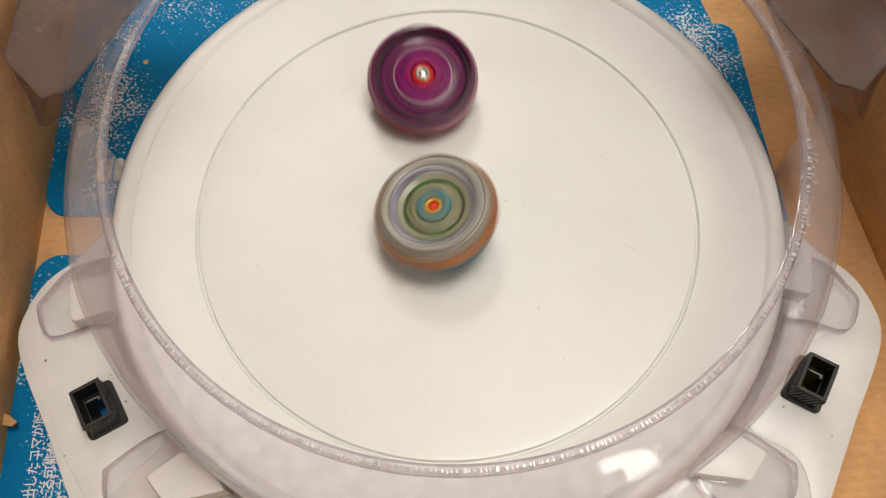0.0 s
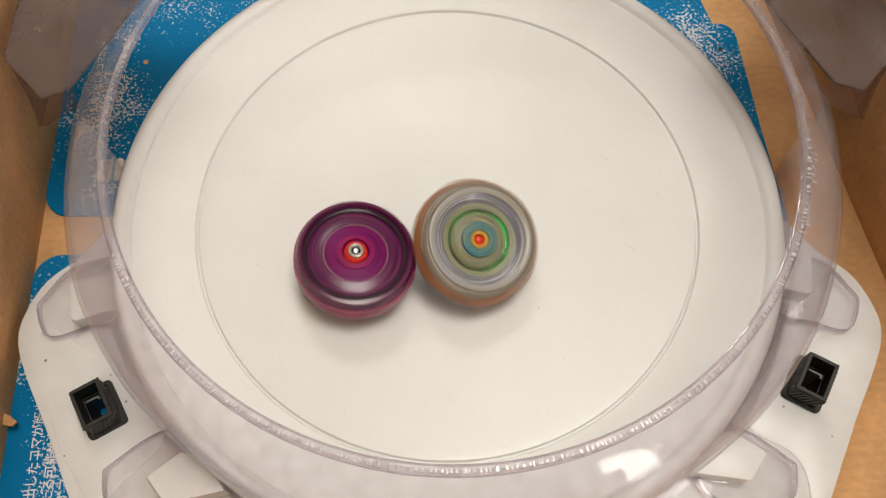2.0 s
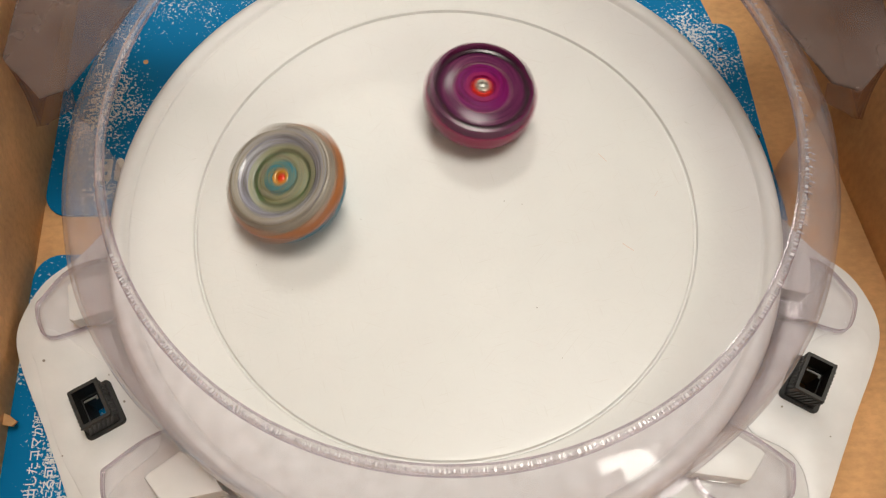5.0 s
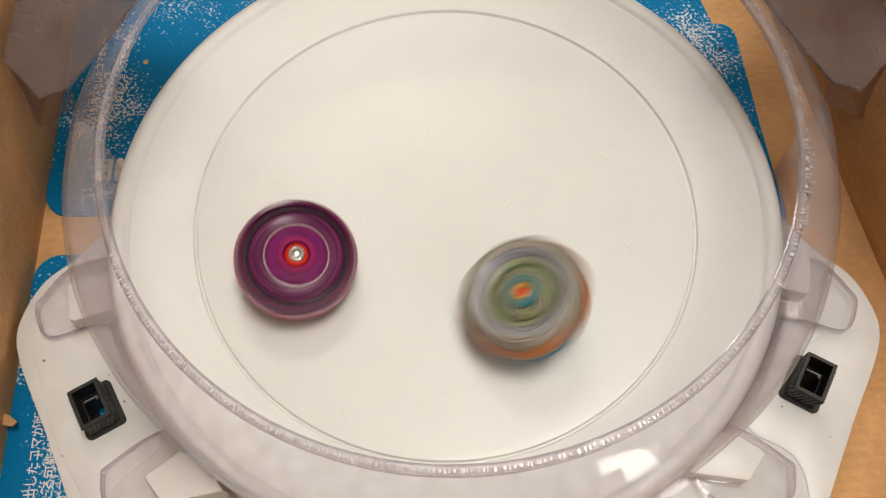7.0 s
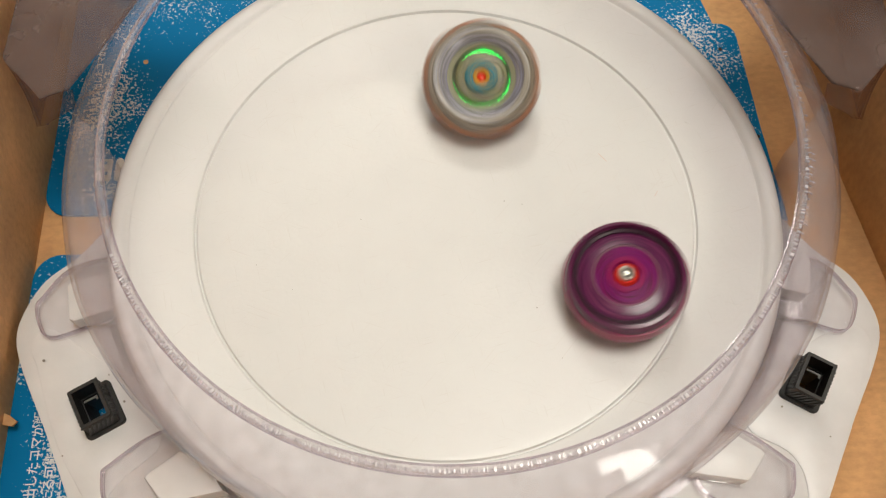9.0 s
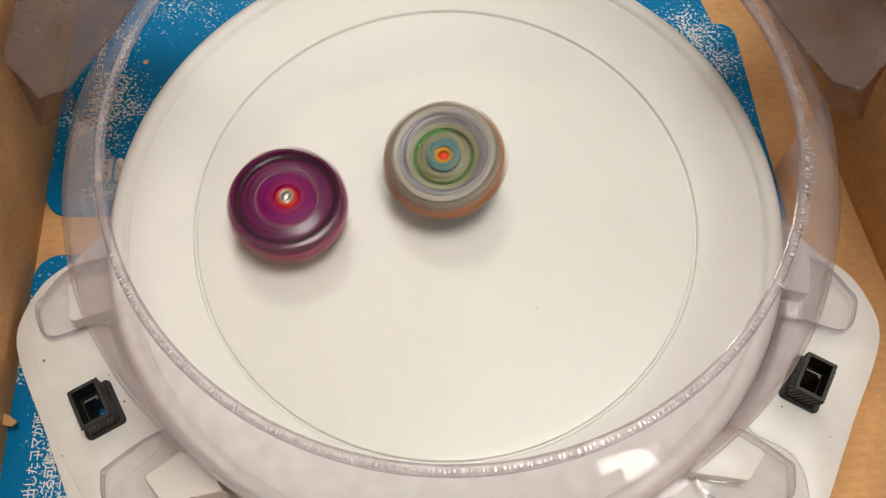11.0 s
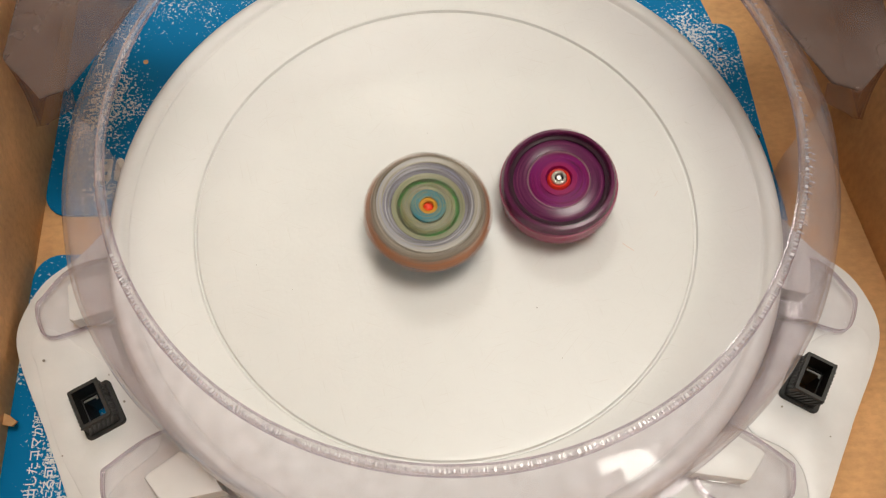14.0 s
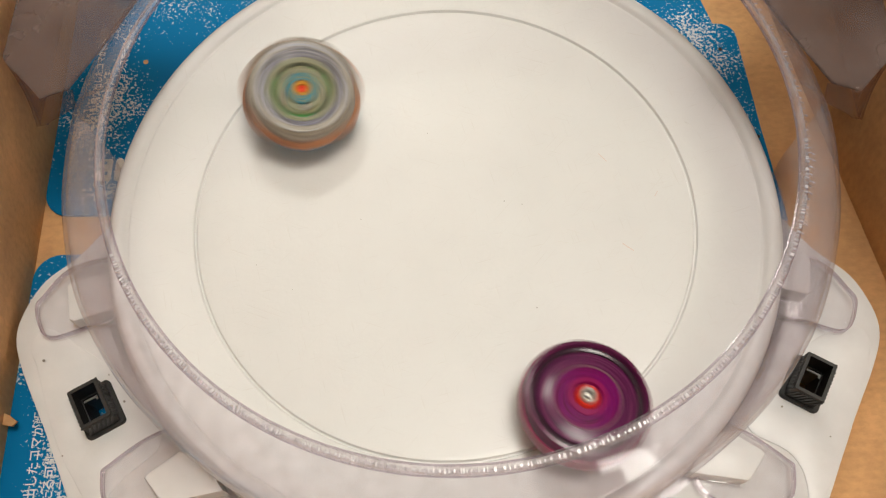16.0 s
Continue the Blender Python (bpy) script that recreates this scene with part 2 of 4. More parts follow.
def plate_with_holes(outline, holes, z0, z1):
    """A flat plate with holes through it."""
    bm = bmesh.new()
    edges = []
    for line in [outline] + holes:
        vs = [bm.verts.new((x, y, z1)) for x, y in line]
        edges += [bm.edges.new((vs[i], vs[(i + 1) % len(vs)])) for i in range(len(vs))]
    bmesh.ops.triangle_fill(bm, use_beauty=True, edges=edges, normal=(0, 0, 1))
    g = bmesh.ops.extrude_face_region(bm, geom=bm.faces[:])
    for v in g["geom"]:
        if isinstance(v, bmesh.types.BMVert):
            v.co.z = z0
    bmesh.ops.recalc_face_normals(bm, faces=bm.faces)
    edges = [e for e in bm.edges if len(e.link_faces) == 2 and e.calc_face_angle(0) > 1.2 and all(abs(v.co.z - z1) < 1e-7 for v in e.verts)]
    bmesh.ops.bevel(bm, geom=edges, offset=0.0007, segments=2, affect="EDGES", profile=0.5)
    return bm


def turned(points, x, y, turn):
    c, d = math.cos(radians(turn)), math.sin(radians(turn))
    return [(x + c * a - d * b, y + d * a + c * b) for a, b in points]


def rounded_rect(w, d, r, n=5, cx=0.0, cy=0.0):
    pts = []
    for sx, sy, a0 in ((1, 1, 0), (-1, 1, 90), (-1, -1, 180), (1, -1, 270)):
        for k in range(n + 1):
            a = radians(a0 + 90 * k / n)
            pts.append((cx + sx * (w / 2 - r) + r * math.cos(a), cy + sy * (d / 2 - r) + r * math.sin(a)))
    return pts


def block(x0, x1, y0, y1, z0, z1, bevel=0.0, bm=None):
    return plate([(x0, y0), (x1, y0), (x1, y1), (x0, y1)], z0, z1, bevel, bm)


def structure(name, bm, mat, smooth=False):
    return tagged(new(name, mesh_of(name, bm, mat, smooth)), kind="structure")


# ---- the room that closes the place ----
structure("floor", block(-2.5, 2.5, -2.5, 2.5, -0.10, -0.006), WOOD)
structure("ceiling", block(-2.5, 2.5, -2.5, 2.5, 2.40, 2.50), CEILPAINT)
structure("wall_east", block(2.5, 2.6, -2.5, 2.5, -0.1, 2.5), WALLPAINT)
structure("wall_west", block(-2.6, -2.5, -2.5, 2.5, -0.1, 2.5), WALLPAINT)
structure("wall_north", block(-2.6, 2.6, 2.5, 2.6, -0.1, 2.5), WALLPAINT)
south = bmesh.new()
for x0, x1, z0, z1 in ((-2.6, WINDOW_X - 0.45, -0.1, 2.5), (WINDOW_X + 0.45, 2.6, -0.1, 2.5), (WINDOW_X - 0.45, WINDOW_X + 0.45, -0.1, 0.15), (WINDOW_X - 0.45, WINDOW_X + 0.45, 2.05, 2.5)):
    block(x0, x1, -2.6, -2.5, z0, z1, bm=south)
structure("wall_south", south, WALLPAINT)
window_1 = thing("window_1", pose(WINDOW_X, -2.55, 1.10), "bright tall white-framed window", "window", kind="structure")
for x0, x1, z0, z1 in ((-0.45, -0.40, -0.95, 0.95), (0.40, 0.45, -0.95, 0.95), (-0.40, 0.40, -0.95, -0.90), (-0.40, 0.40, 0.90, 0.95)):
    part("window_frame", block(x0, x1, -0.04, 0.04, z0, z1), CEILPAINT, window_1, smooth=False)
part("pane", block(-0.40, 0.40, -0.03, -0.02, -0.90, 0.90), DAYLIGHT, window_1, "bright overcast daylight", smooth=False)
# fixtures out of view; the second one belongs to the added far lamp
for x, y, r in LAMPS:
    lamp = thing("ceiling_lamp", pose(x, y, 2.33), "unseen round white ceiling lamp with a glowing diffuser", "lamp", "ceiling lamps")
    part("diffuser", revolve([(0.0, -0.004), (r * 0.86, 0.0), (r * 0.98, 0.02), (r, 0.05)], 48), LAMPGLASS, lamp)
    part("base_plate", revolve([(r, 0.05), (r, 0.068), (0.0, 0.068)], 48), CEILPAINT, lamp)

# ---- the cardboard box ----
box = thing("cardboard_box", pose(0, 0, 0), "open brown corrugated cardboard box with scuffed inner walls", "box")
XL, XR, YN, YF, HIGH = -0.1880, 0.1910, -0.30, 0.33, 0.17
part("bottom_panel", block(XL - 0.03, XR + 0.07, YN - 0.004, YF + 0.004, -0.005, 0.0), BROWN, box, smooth=False)


def side_panel(x0, x1, y0, y1, high=HIGH):
    part("side_panel", block(x0, x1, y0, y1, 0.0, high, 0.0008), BROWN, box, smooth=False)


def slanted_panel(xa, ya, xb, yb, thick, lean):
    """A side wall that leans, through two places of its foot."""
    k = (xb - xa) / (yb - ya)
    line = [(xa + k * (y - ya), y) for y in (YN, YF)]
    bm = plate(line + [(x + thick, y) for x, y in reversed(line)], 0.0, HIGH, 0.0008)
    for v in bm.verts:
        v.co.x += lean * v.co.z
    part("side_panel", bm, BROWN, box, smooth=False)


# left wall's lean is made up, its shape darkens it under the lamp
slanted_panel(-0.1865, 0.015, -0.1822, -0.102, -0.004, 0.17)
slanted_panel(0.1862, 0.036, 0.1965, -0.021, 0.004, 0.0)
# unseen near side, raised to hold window light off the left wall
side_panel(XL - 0.004, XR + 0.004, YN - 0.004, YN)
side_panel(XL - 0.004, XR + 0.004, YF, YF + 0.004)


flap = part("torn_edge", plate([(0, 0), (0.006, -0.001), (0.0075, 0.001), (0.004, 0.0035), (0.0, 0.005)], 0.0, 0.0012), BROWN, box, "torn tan paper edge", smooth=False)
flap.matrix_basis = pose(-0.1832, -0.0850, 0.008)


# ---- blue printed cards on the bottom of the box ----
def card(outline, z0, z1, label, mat):
    ob = thing("blue_card", pose(0, 0, 0), label, "card", "cards in the box")
    part("sheet", plate(outline, z0, z1, 0.0003, segments=1), mat, ob, smooth=False)
    return ob


def corner(cx, cy, r, a0, n=6):
    return [(cx + r * math.cos(radians(a0 + 90 * k / n)), cy + r * math.sin(radians(a0 + 90 * k / n))) for k in range(n + 1)]


card_a = card(corner(-0.1743, 0.0255, 0.0125, 180) + [(-0.1165, 0.013), (-0.1165, 0.30), (-0.1955, 0.30)], 0.0004, 0.0016, "blue printed card with white rubbed specks and white text", BLUE_FAR)
card_b = card([(-0.119, 0.02), (0.158, 0.008), (0.1535, 0.056)] + corner(0.141, 0.112, 0.0085, 0)[0:7] + [(0.1385, 0.1205), (0.134, 0.137), (0.128, 0.30), (-0.119, 0.30)], 0.0003, 0.0013, "blue printed card with a rounded corner and torn edge", BLUE_FAR)
card_c = card([(-0.118, -0.006)] + corner(-0.1735, -0.018, 0.0115, 90) + [(-0.1838, -0.05), (-0.1818, -0.11), (-0.1765, -0.27), (-0.118, -0.27)], 0.0004, 0.0016, "blue printed card with white text under the stadium's foot", BLUE)


def printed(text, parent, x, y, turn, size, length=0.0, z=0.0018):
    cu = bpy.data.curves.new("text", "FONT")
    cu.body, cu.size, cu.extrude, cu.offset = text, size, 0.00005, 0.00006
    tmp = new("text_tmp", cu)
    bpy.context.view_layer.update()
    me = bpy.data.meshes.new_from_object(tmp.evaluated_get(bpy.context.evaluated_depsgraph_get()))
    bpy.data.objects.remove(tmp)
    me.materials.clear()
    me.materials.append(PRINT)
    ob = new("printed_text", me)
    k = length / max(v.co.x for v in me.vertices) if length else 1.0
    ob.matrix_basis = pose(x, y, z, 0, 0, turn) @ Matrix.Diagonal((k, 1, 1, 1))
    ob.parent = parent
    ob["label"] = "white printed text"


printed("\u5fc5\u305a\u30d5\u30a7\u30f3\u30b9\u3092\u3064\u3051", card_a, -0.1592, 0.0744, 90.0, 0.0050, 0.0393)
printed("\u98db\u3073\u51fa\u3057\u305f\u30b3\u30de\u304c\u9854\u3084\u76ee\u306b", card_a, -0.1701, 0.0740, 92.2, 0.0046, 0.0487)
printed("\u3053\u306e\u4e0b", card_a, -0.1666, 0.1131, 81.1, 0.0046, 0.0116)
printed("\u98db\u3073\u51fa\u3057\u305f\u30b3\u30de\u304c\u9854\u3084\u76ee\u306b", card_c, -0.1660, -0.125, 93, 0.0052)
printed("\u5f53\u305f\u308b\u53ef\u80fd\u6027\u304c", card_c, -0.1590, -0.121, 93, 0.0052)
printed("\u5fc5\u305a\u30d5\u30a7\u30f3\u30b9", card_c, -0.1527, -0.121, 93, 0.0052)


def print_patch(parent, x, y, w, d, mat, name, label, z=0.00165):
    ob = part(name, plate(rounded_rect(w, d, min(w, d) * 0.45, 4), 0.0, 0.0002), mat, parent, label, smooth=False)
    ob.matrix_basis = pose(x, y, z)


for x, y, w, d in ((-0.1612, 0.0402, 0.0062, 0.0052), (-0.1618, 0.0340, 0.0066, 0.0066), (-0.1592, 0.0370, 0.0030, 0.0120), (-0.1545, 0.0372, 0.0034, 0.0124), (-0.1512, 0.0368, 0.0026, 0.0118)):
    print_patch(card_a, x, y, w, d, CREAM, "printed_patch", "cracked cream print")
for x, y in ((-0.1616, 0.0408), (-0.1606, 0.0352)):
    print_patch(card_a, x, y, 0.0024, 0.0018, BLUE_FAR, "printed_patch", "blue spot in the cream print", 0.0019)
# flush discs for holes; the black ones carry the hole's shade as colour
print_patch(card_a, -0.1500, 0.0990, 0.0026, 0.0026, BROWN, "hole_disc", "small flush disc for a round hole")
print_patch(card_a, -0.1610, 0.0300, 0.0022, 0.0022, BLACK, "hole_disc", "small flush disc for a round hole", 0.0019)
print_patch(card_b, 0.1400, 0.1040, 0.0020, 0.0020, BLACK, "hole_disc", "small flush disc for a round hole", 0.0015)
print_patch(card_b, 0.1508, 0.0525, 0.0022, 0.0022, BLACK, "hole_disc", "small flush disc for a round hole", 0.0015)


# ---- the stadium ----
GROOVE = 0.106


def dish_height(r):
    d = max(0.0, r - GROOVE)
    return 0.028 + 0.002 * (min(r, GROOVE) / GROOVE) ** 2 + 0.113 * d + 3.6 * d * d


def dish_profile():
    pts = [(r * 0.001, dish_height(r * 0.001)) for r in range(0, 103, 6)]
    h = dish_height
    pts += [(0.1043, h(0.1043)), (0.1049, h(0.1049) - 0.0001), (0.1055, h(0.1055) - 0.0012), (0.1061, h(0.1061) - 0.0013), (0.1064, h(0.1064) - 0.0008), (0.1067, h(0.1067) - 0.0001), (0.1071, h(0.1071)), (0.1085, h(0.1085))]
    pts += [(r * 0.001, h(r * 0.001)) for r in range(109, 131, 3)]
    pts += [(0.1310, h(0.1310)), (0.1316, h(0.1316) - 0.0001), (0.1320, h(0.1320) - 0.0004), (0.1325, h(0.1325) - 0.0004), (0.1330, h(0.1330)), (0.1345, 0.0366), (0.1365, 0.0369), (0.1384, 0.0366), (0.1398, 0.0356), (0.1404, 0.0340), (0.1402, 0.0325), (0.1385, 0.0040), (0.1370, 0.0020)]
    return pts


stadium = thing("spinning_top_stadium", pose(0, 0, 0), "white plastic spinning-top stadium with a round dish", "stadium")
part("dish", revolve(dish_profile(), 220), WHITE, stadium, "shallow white dish with a ring groove and scuffs")
DECKLINE = [(0.128, 0.026), (0.147, 0.002), (0.159, -0.014), (0.172, -0.026), (0.1785, -0.040), (0.1795, -0.052), (0.174, -0.066), (0.160, -0.091), (0.146, -0.118), (0.128, -0.150), (0.110, -0.160)]
outline = smooth_line(DECKLINE, 5) + [(-0.993 * x, y) for x, y in reversed(smooth_line(DECKLINE, 5))]
SOCKETS = ((-0.1386, -0.0820, 30), (0.1441, -0.0738, -30))
holes = [turned(rounded_rect(0.0098, 0.0146, 0.0008, 2), *place) for place in SOCKETS]
holes += [turned(rounded_rect(0.0050, 0.0330, 0.0024, 3), *place) for place in ((-0.1345, -0.0530, 27), (0.1310, -0.0560, -34))]
part("deck", plate_with_holes(outline, holes, 0.004, 0.018), DECK, stadium, "flat white corner deck with rounded edge")
part("foot_flange", plate_with_holes([(x * 1.012, y * 1.012) for x, y in outline], holes, 0.0020, 0.0039), DECK, stadium)


LEFT_PAD = [(-0.1677, -0.063), (-0.1715, -0.0551), (-0.1659, -0.0473), (-0.151, -0.0552), (-0.1355, -0.0656), (-0.1224, -0.0774), (-0.1138, -0.0881), (-0.1135, -0.0976), (-0.1257, -0.109), (-0.1349, -0.1198), (-0.1455, -0.1081), (-0.1556, -0.0918)]
RIGHT_PAD = [(0.1706, -0.066), (0.1745, -0.0564), (0.1695, -0.0491), (0.1534, -0.0538), (0.1399, -0.0645), (0.1254, -0.0761), (0.1193, -0.0847), (0.1198, -0.093), (0.1325, -0.1004), (0.1375, -0.1094), (0.1384, -0.122), (0.1477, -0.1127), (0.1604, -0.09)]
for line, hole in ((LEFT_PAD, holes[0]), (RIGHT_PAD, holes[1])):
    part("raised_pad", plate_with_holes(smooth_line(line + line[:1], 4)[:-1], [hole], 0.0175, 0.0185), DECK, stadium, "raised white pad with a rounded edge")


def lug(points):
    """A tall raised block that reaches under the fence, with a steep near face."""
    part("lug", plate(points, 0.0179, 0.0280, 0.0012), DECK, stadium, "raised white lug")


def over_axis(points):
    """The same outline on the other side of the stadium, whose axis is turned a little."""
    return turned([(-x, y) for x, y in points], 0, 0, 3.4)


LOW_LUG = [(0.1082, -0.0940), (0.1195, -0.1015), (0.1205, -0.1032), (0.1138, -0.1120), (0.1122, -0.1130), (0.0905, -0.1098), (0.0990, -0.0960)]
HIGH_LUG = [(-0.1565, -0.0322), (-0.1552, -0.0300), (-0.1300, -0.0240), (-0.1280, -0.0400), (-0.1400, -0.0440), (-0.1512, -0.0478), (-0.1532, -0.0468)]
lug(LOW_LUG)
lug(over_axis(LOW_LUG))
lug(HIGH_LUG)
lug(turned([(-x, y) for x, y in HIGH_LUG], -0.006, 0, 3.4))


def speck(x, y, z, r, mat, name="speck", length=0.0, turn=0.0):
    pts = rounded_rect(max(length, 2 * r), 2 * r, r * 0.9, 2)
    ob = part(name, plate(pts, -0.0002, 0.00006), mat, stadium, smooth=False)
    ob.matrix_basis = pose(x, y, z, 0, 0, turn)


for x, y, r in ((25.3, 5.2, 0.5), (-7.6, 39.4, 0.35), (-78.7, -24.2, 0.35), (36.8, -43.8, 0.4), (45.8, -65.2, 0.3), (33.0, 3.6, 0.35), (-36, -3.1, 0.25), (-63, -35, 0.25)):
    speck(x * 0.001, y * 0.001, dish_height(math.hypot(x, y) * 0.001), r * 0.0006, DUST)
for x, y, r in ((-164.3, -61.5, 0.7), (-129, -78.7, 0.6), (-136.8, -67.7, 0.4), (-150, -100, 0.4), (133, -83, 0.5), (129, -78, 0.4), (150, -95, 0.4)):
    speck(x * 0.001, y * 0.001, 0.0194, r * 0.0008, DUST)
speck(0.0768, -0.0178, dish_height(0.0788), 0.00022, SCRATCH, "scratch", 0.0070, -38)
speck(0.0692, 0.0258, dish_height(0.0740), 0.00018, SCRATCH, "scratch", 0.0052, -50)
speck(0.0906, 0.0074, dish_height(0.0909), 0.00015, SCRATCH, "scratch", 0.0030, 60)


SCUFF = material("pale_scuff", (0.70, 0.69, 0.66), 0.3)
scuffs = random.Random(5)
for k in range(18):
    a, r = scuffs.uniform(0, 6.28), 0.118 * math.sqrt(scuffs.random())
    x, y = r * math.cos(a), r * math.sin(a)
    if abs(r - GROOVE) > 0.006:
        speck(x, y, dish_height(r) - 0.00003, scuffs.uniform(0.00005, 0.00009), SCUFF, "scuff", scuffs.uniform(0.002, 0.007), scuffs.uniform(0, 180))


# ---- the clear fence ----
FC = (0.0020, 0.0039)
fence = thing("clear_fence", pose(FC[0], FC[1], 0), "clear plastic ring fence round the white dish", "fence")
wall_line = smooth_line([(0.1236, 0.0972), (0.1290, 0.0945), (0.1370, 0.0880), (0.1418, 0.0800), (0.1424, 0.0700), (0.1410, 0.0450), (0.1425, 0.0215)], 5)
def uneven(a):
    """The moulded wall swells and thins a little on its way round."""
    return 1 + 0.0024 * math.sin(9 * a + 0.5) + 0.0007 * math.sin(23 * a + 1.0)


part("fence_wall", revolve(offset_profile(wall_line, -0.0014), 220, closed=True, a0=174, a1=366, wobble=uneven), CLEAR, fence)
part("fence_wall", revolve(offset_profile(wall_line[:15], -0.0014), 110, closed=True, a0=6, a1=174), CLEAR, fence)
part("rim", revolve([(0.1222, 0.0965), (0.1226, 0.0982), (0.1235, 0.0988), (0.1245, 0.0983), (0.1250, 0.0968), (0.1236, 0.0956)], 200, closed=True), RIM, fence, "thick clear rim with a serrated edge")
part("rim_edge", revolve([(0.1217, 0.0966), (0.1217, 0.0974), (0.1222, 0.0976), (0.1222, 0.0964)], 200, closed=True), RIMEDGE, fence, "thin purplish inner edge")
part("rim_edge", revolve([(0.1250, 0.0958), (0.1250, 0.0966), (0.1255, 0.0964), (0.1255, 0.0956)], 200, closed=True), RIMEDGE, fence)
part("foot_ring", revolve([(0.1412, 0.0188), (0.1412, 0.0215), (0.1470, 0.0205), (0.1474, 0.0188)], 120, closed=True, a0=176, a1=364), CLEAR, fence)


# small uneven white teeth that double as painted glints along the rim
def serration():
    bm = bmesh.new()
    for i in range(230):
        a = radians(205 + 150 * (i + random.random()) / 230)
        m = Matrix.Translation((0.1240 * math.cos(a), 0.1240 * math.sin(a), 0.0986)) @ Matrix.Rotation(a, 4, "Z")
        bmesh.ops.create_cube(bm, size=1, matrix=m @ Matrix.Diagonal((0.0008 + 0.0008 * random.random(), 0.0002 + 0.0005 * random.random(), 0.0006, 1)))
    return bm


tagged(part("rim_glint_teeth", serration(), TOOTH, fence, smooth=False), kind="stuff")


def rim_ribs():
    bm = bmesh.new()
    for a0, a1, n in ((-22, 30, 44),):
        for i in range(n):
            a = radians(a0 + (a1 - a0) * (i + 0.6 * random.random()) / n)
            long = 0.0010 + 0.0022 * random.random() ** 2
            m = Matrix.Rotation(a, 4, "Z") @ Matrix.Translation((0.1254 + long / 2, 0, 0.0966 - 0.25 * long)) @ Matrix.Rotation(0.46, 4, "Y")
            bmesh.ops.create_cube(bm, size=1, matrix=m @ Matrix.Diagonal((long, 0.00025, 0.0004, 1)))
    return bm


tagged(part("rim_ribs", rim_ribs(), TOOTH, fence, smooth=False), kind="stuff")


SHELF_IN = [(-0.098, 0.100), (-0.1162, 0.0744), (-0.1230, 0.0589), (-0.1295, 0.0441), (-0.1360, 0.0310), (-0.1423, 0.0184)]
SHELF_OUT = [(-0.1526, 0.0145), (-0.1611, 0.0236), (-0.1691, 0.0319), (-0.1695, 0.0400), (-0.1695, 0.0600), (-0.1695, 0.1000)]


def shelf(sign):
    """A flat shelf at the fence's far corner, a reflection painted into its haze, with a slanting skirt that hangs from
    its outer edge.
    """
    inner, outer = smooth_line(SHELF_IN, 4), smooth_line(SHELF_OUT, 4)
    part("shelf", plate([(-sign * x, y) for x, y in inner + outer], 0.0885, 0.0898, 0.0004), SHELF, fence, "clear flat shelf, room reflection put into its grey-brown colour", smooth=False)
    bm = bmesh.new()
    rows = []
    edge = [SHELF_IN[-1]] + outer
    for i, (x, y) in enumerate(edge):
        drop = min(1.0, 0.35 + 0.12 * i)
        spread = 0.012 * drop
        px, py = max(x - spread, -0.1735), y + 0.25 * spread
        line = [(x, y, 0.0886), (px, py, 0.0886 - 0.040 * drop), (px + 0.0013, py + 0.0004, 0.0886 - 0.040 * drop), (x + 0.0013, y + 0.0004, 0.0884)]
        rows.append([bm.verts.new((-sign * a, b, c)) for a, b, c in line])
    for p, q in zip(rows, rows[1:]):
        for j in range(4):
            bm.faces.new((p[j], q[j], q[(j + 1) % 4], p[(j + 1) % 4]))
    bm.faces.new(rows[0])
    bm.faces.new(rows[-1][::-1])
    bmesh.ops.recalc_face_normals(bm, faces=bm.faces)
    part("skirt", bm, SKIRT, fence, "smoky clear hanging skirt")


shelf(-1)
shelf(1)


def tab(points):
    body = part("tab", plate(points, 0.0186, 0.0205, 0.0007), TABCLEAR, fence, "clear foot tab")
    inner = [(x * 0.95 + 0.05 * sum(p[0] for p in points) / len(points), y * 0.95 + 0.05 * sum(p[1] for p in points) / len(points)) for x, y in points]
    bm = bmesh.new()
    lo, hi = [bm.verts.new((x, y, 0.0205)) for x, y in points], [bm.verts.new((x, y, 0.0235)) for x, y in points]
    li, hi2 = [bm.verts.new((x, y, 0.0205)) for x, y in inner], [bm.verts.new((x, y, 0.0235)) for x, y in inner]
    for i in range(len(points)):
        j = (i + 1) % len(points)
        for a, b in ((lo, hi), (hi, hi2), (hi2, li)):
            bm.faces.new((a[i], a[j], b[j], b[i]))
    bmesh.ops.recalc_face_normals(bm, faces=bm.faces)
    part("tab_lip", bm, RIMEDGE, body, "purplish raised lip")


UPPER = [(0.138, -0.016), (0.158, -0.022), (0.1675, -0.034), (0.1700, -0.041), (0.1630, -0.053), (0.148, -0.049), (0.135, -0.044)]
LOWER = [(0.104, -0.088), (0.117, -0.094), (0.130, -0.104), (0.1325, -0.108), (0.128, -0.120), (0.108, -0.122), (0.094, -0.112)]
for s in (-1, 1):
    tab(smooth_line([(s * x - FC[0], y - FC[1]) for x, y in UPPER + UPPER[:1]], 4)[:-1])
    tab(smooth_line([(s * x - FC[0], y - FC[1]) for x, y in LOWER + LOWER[:1]], 4)[:-1])


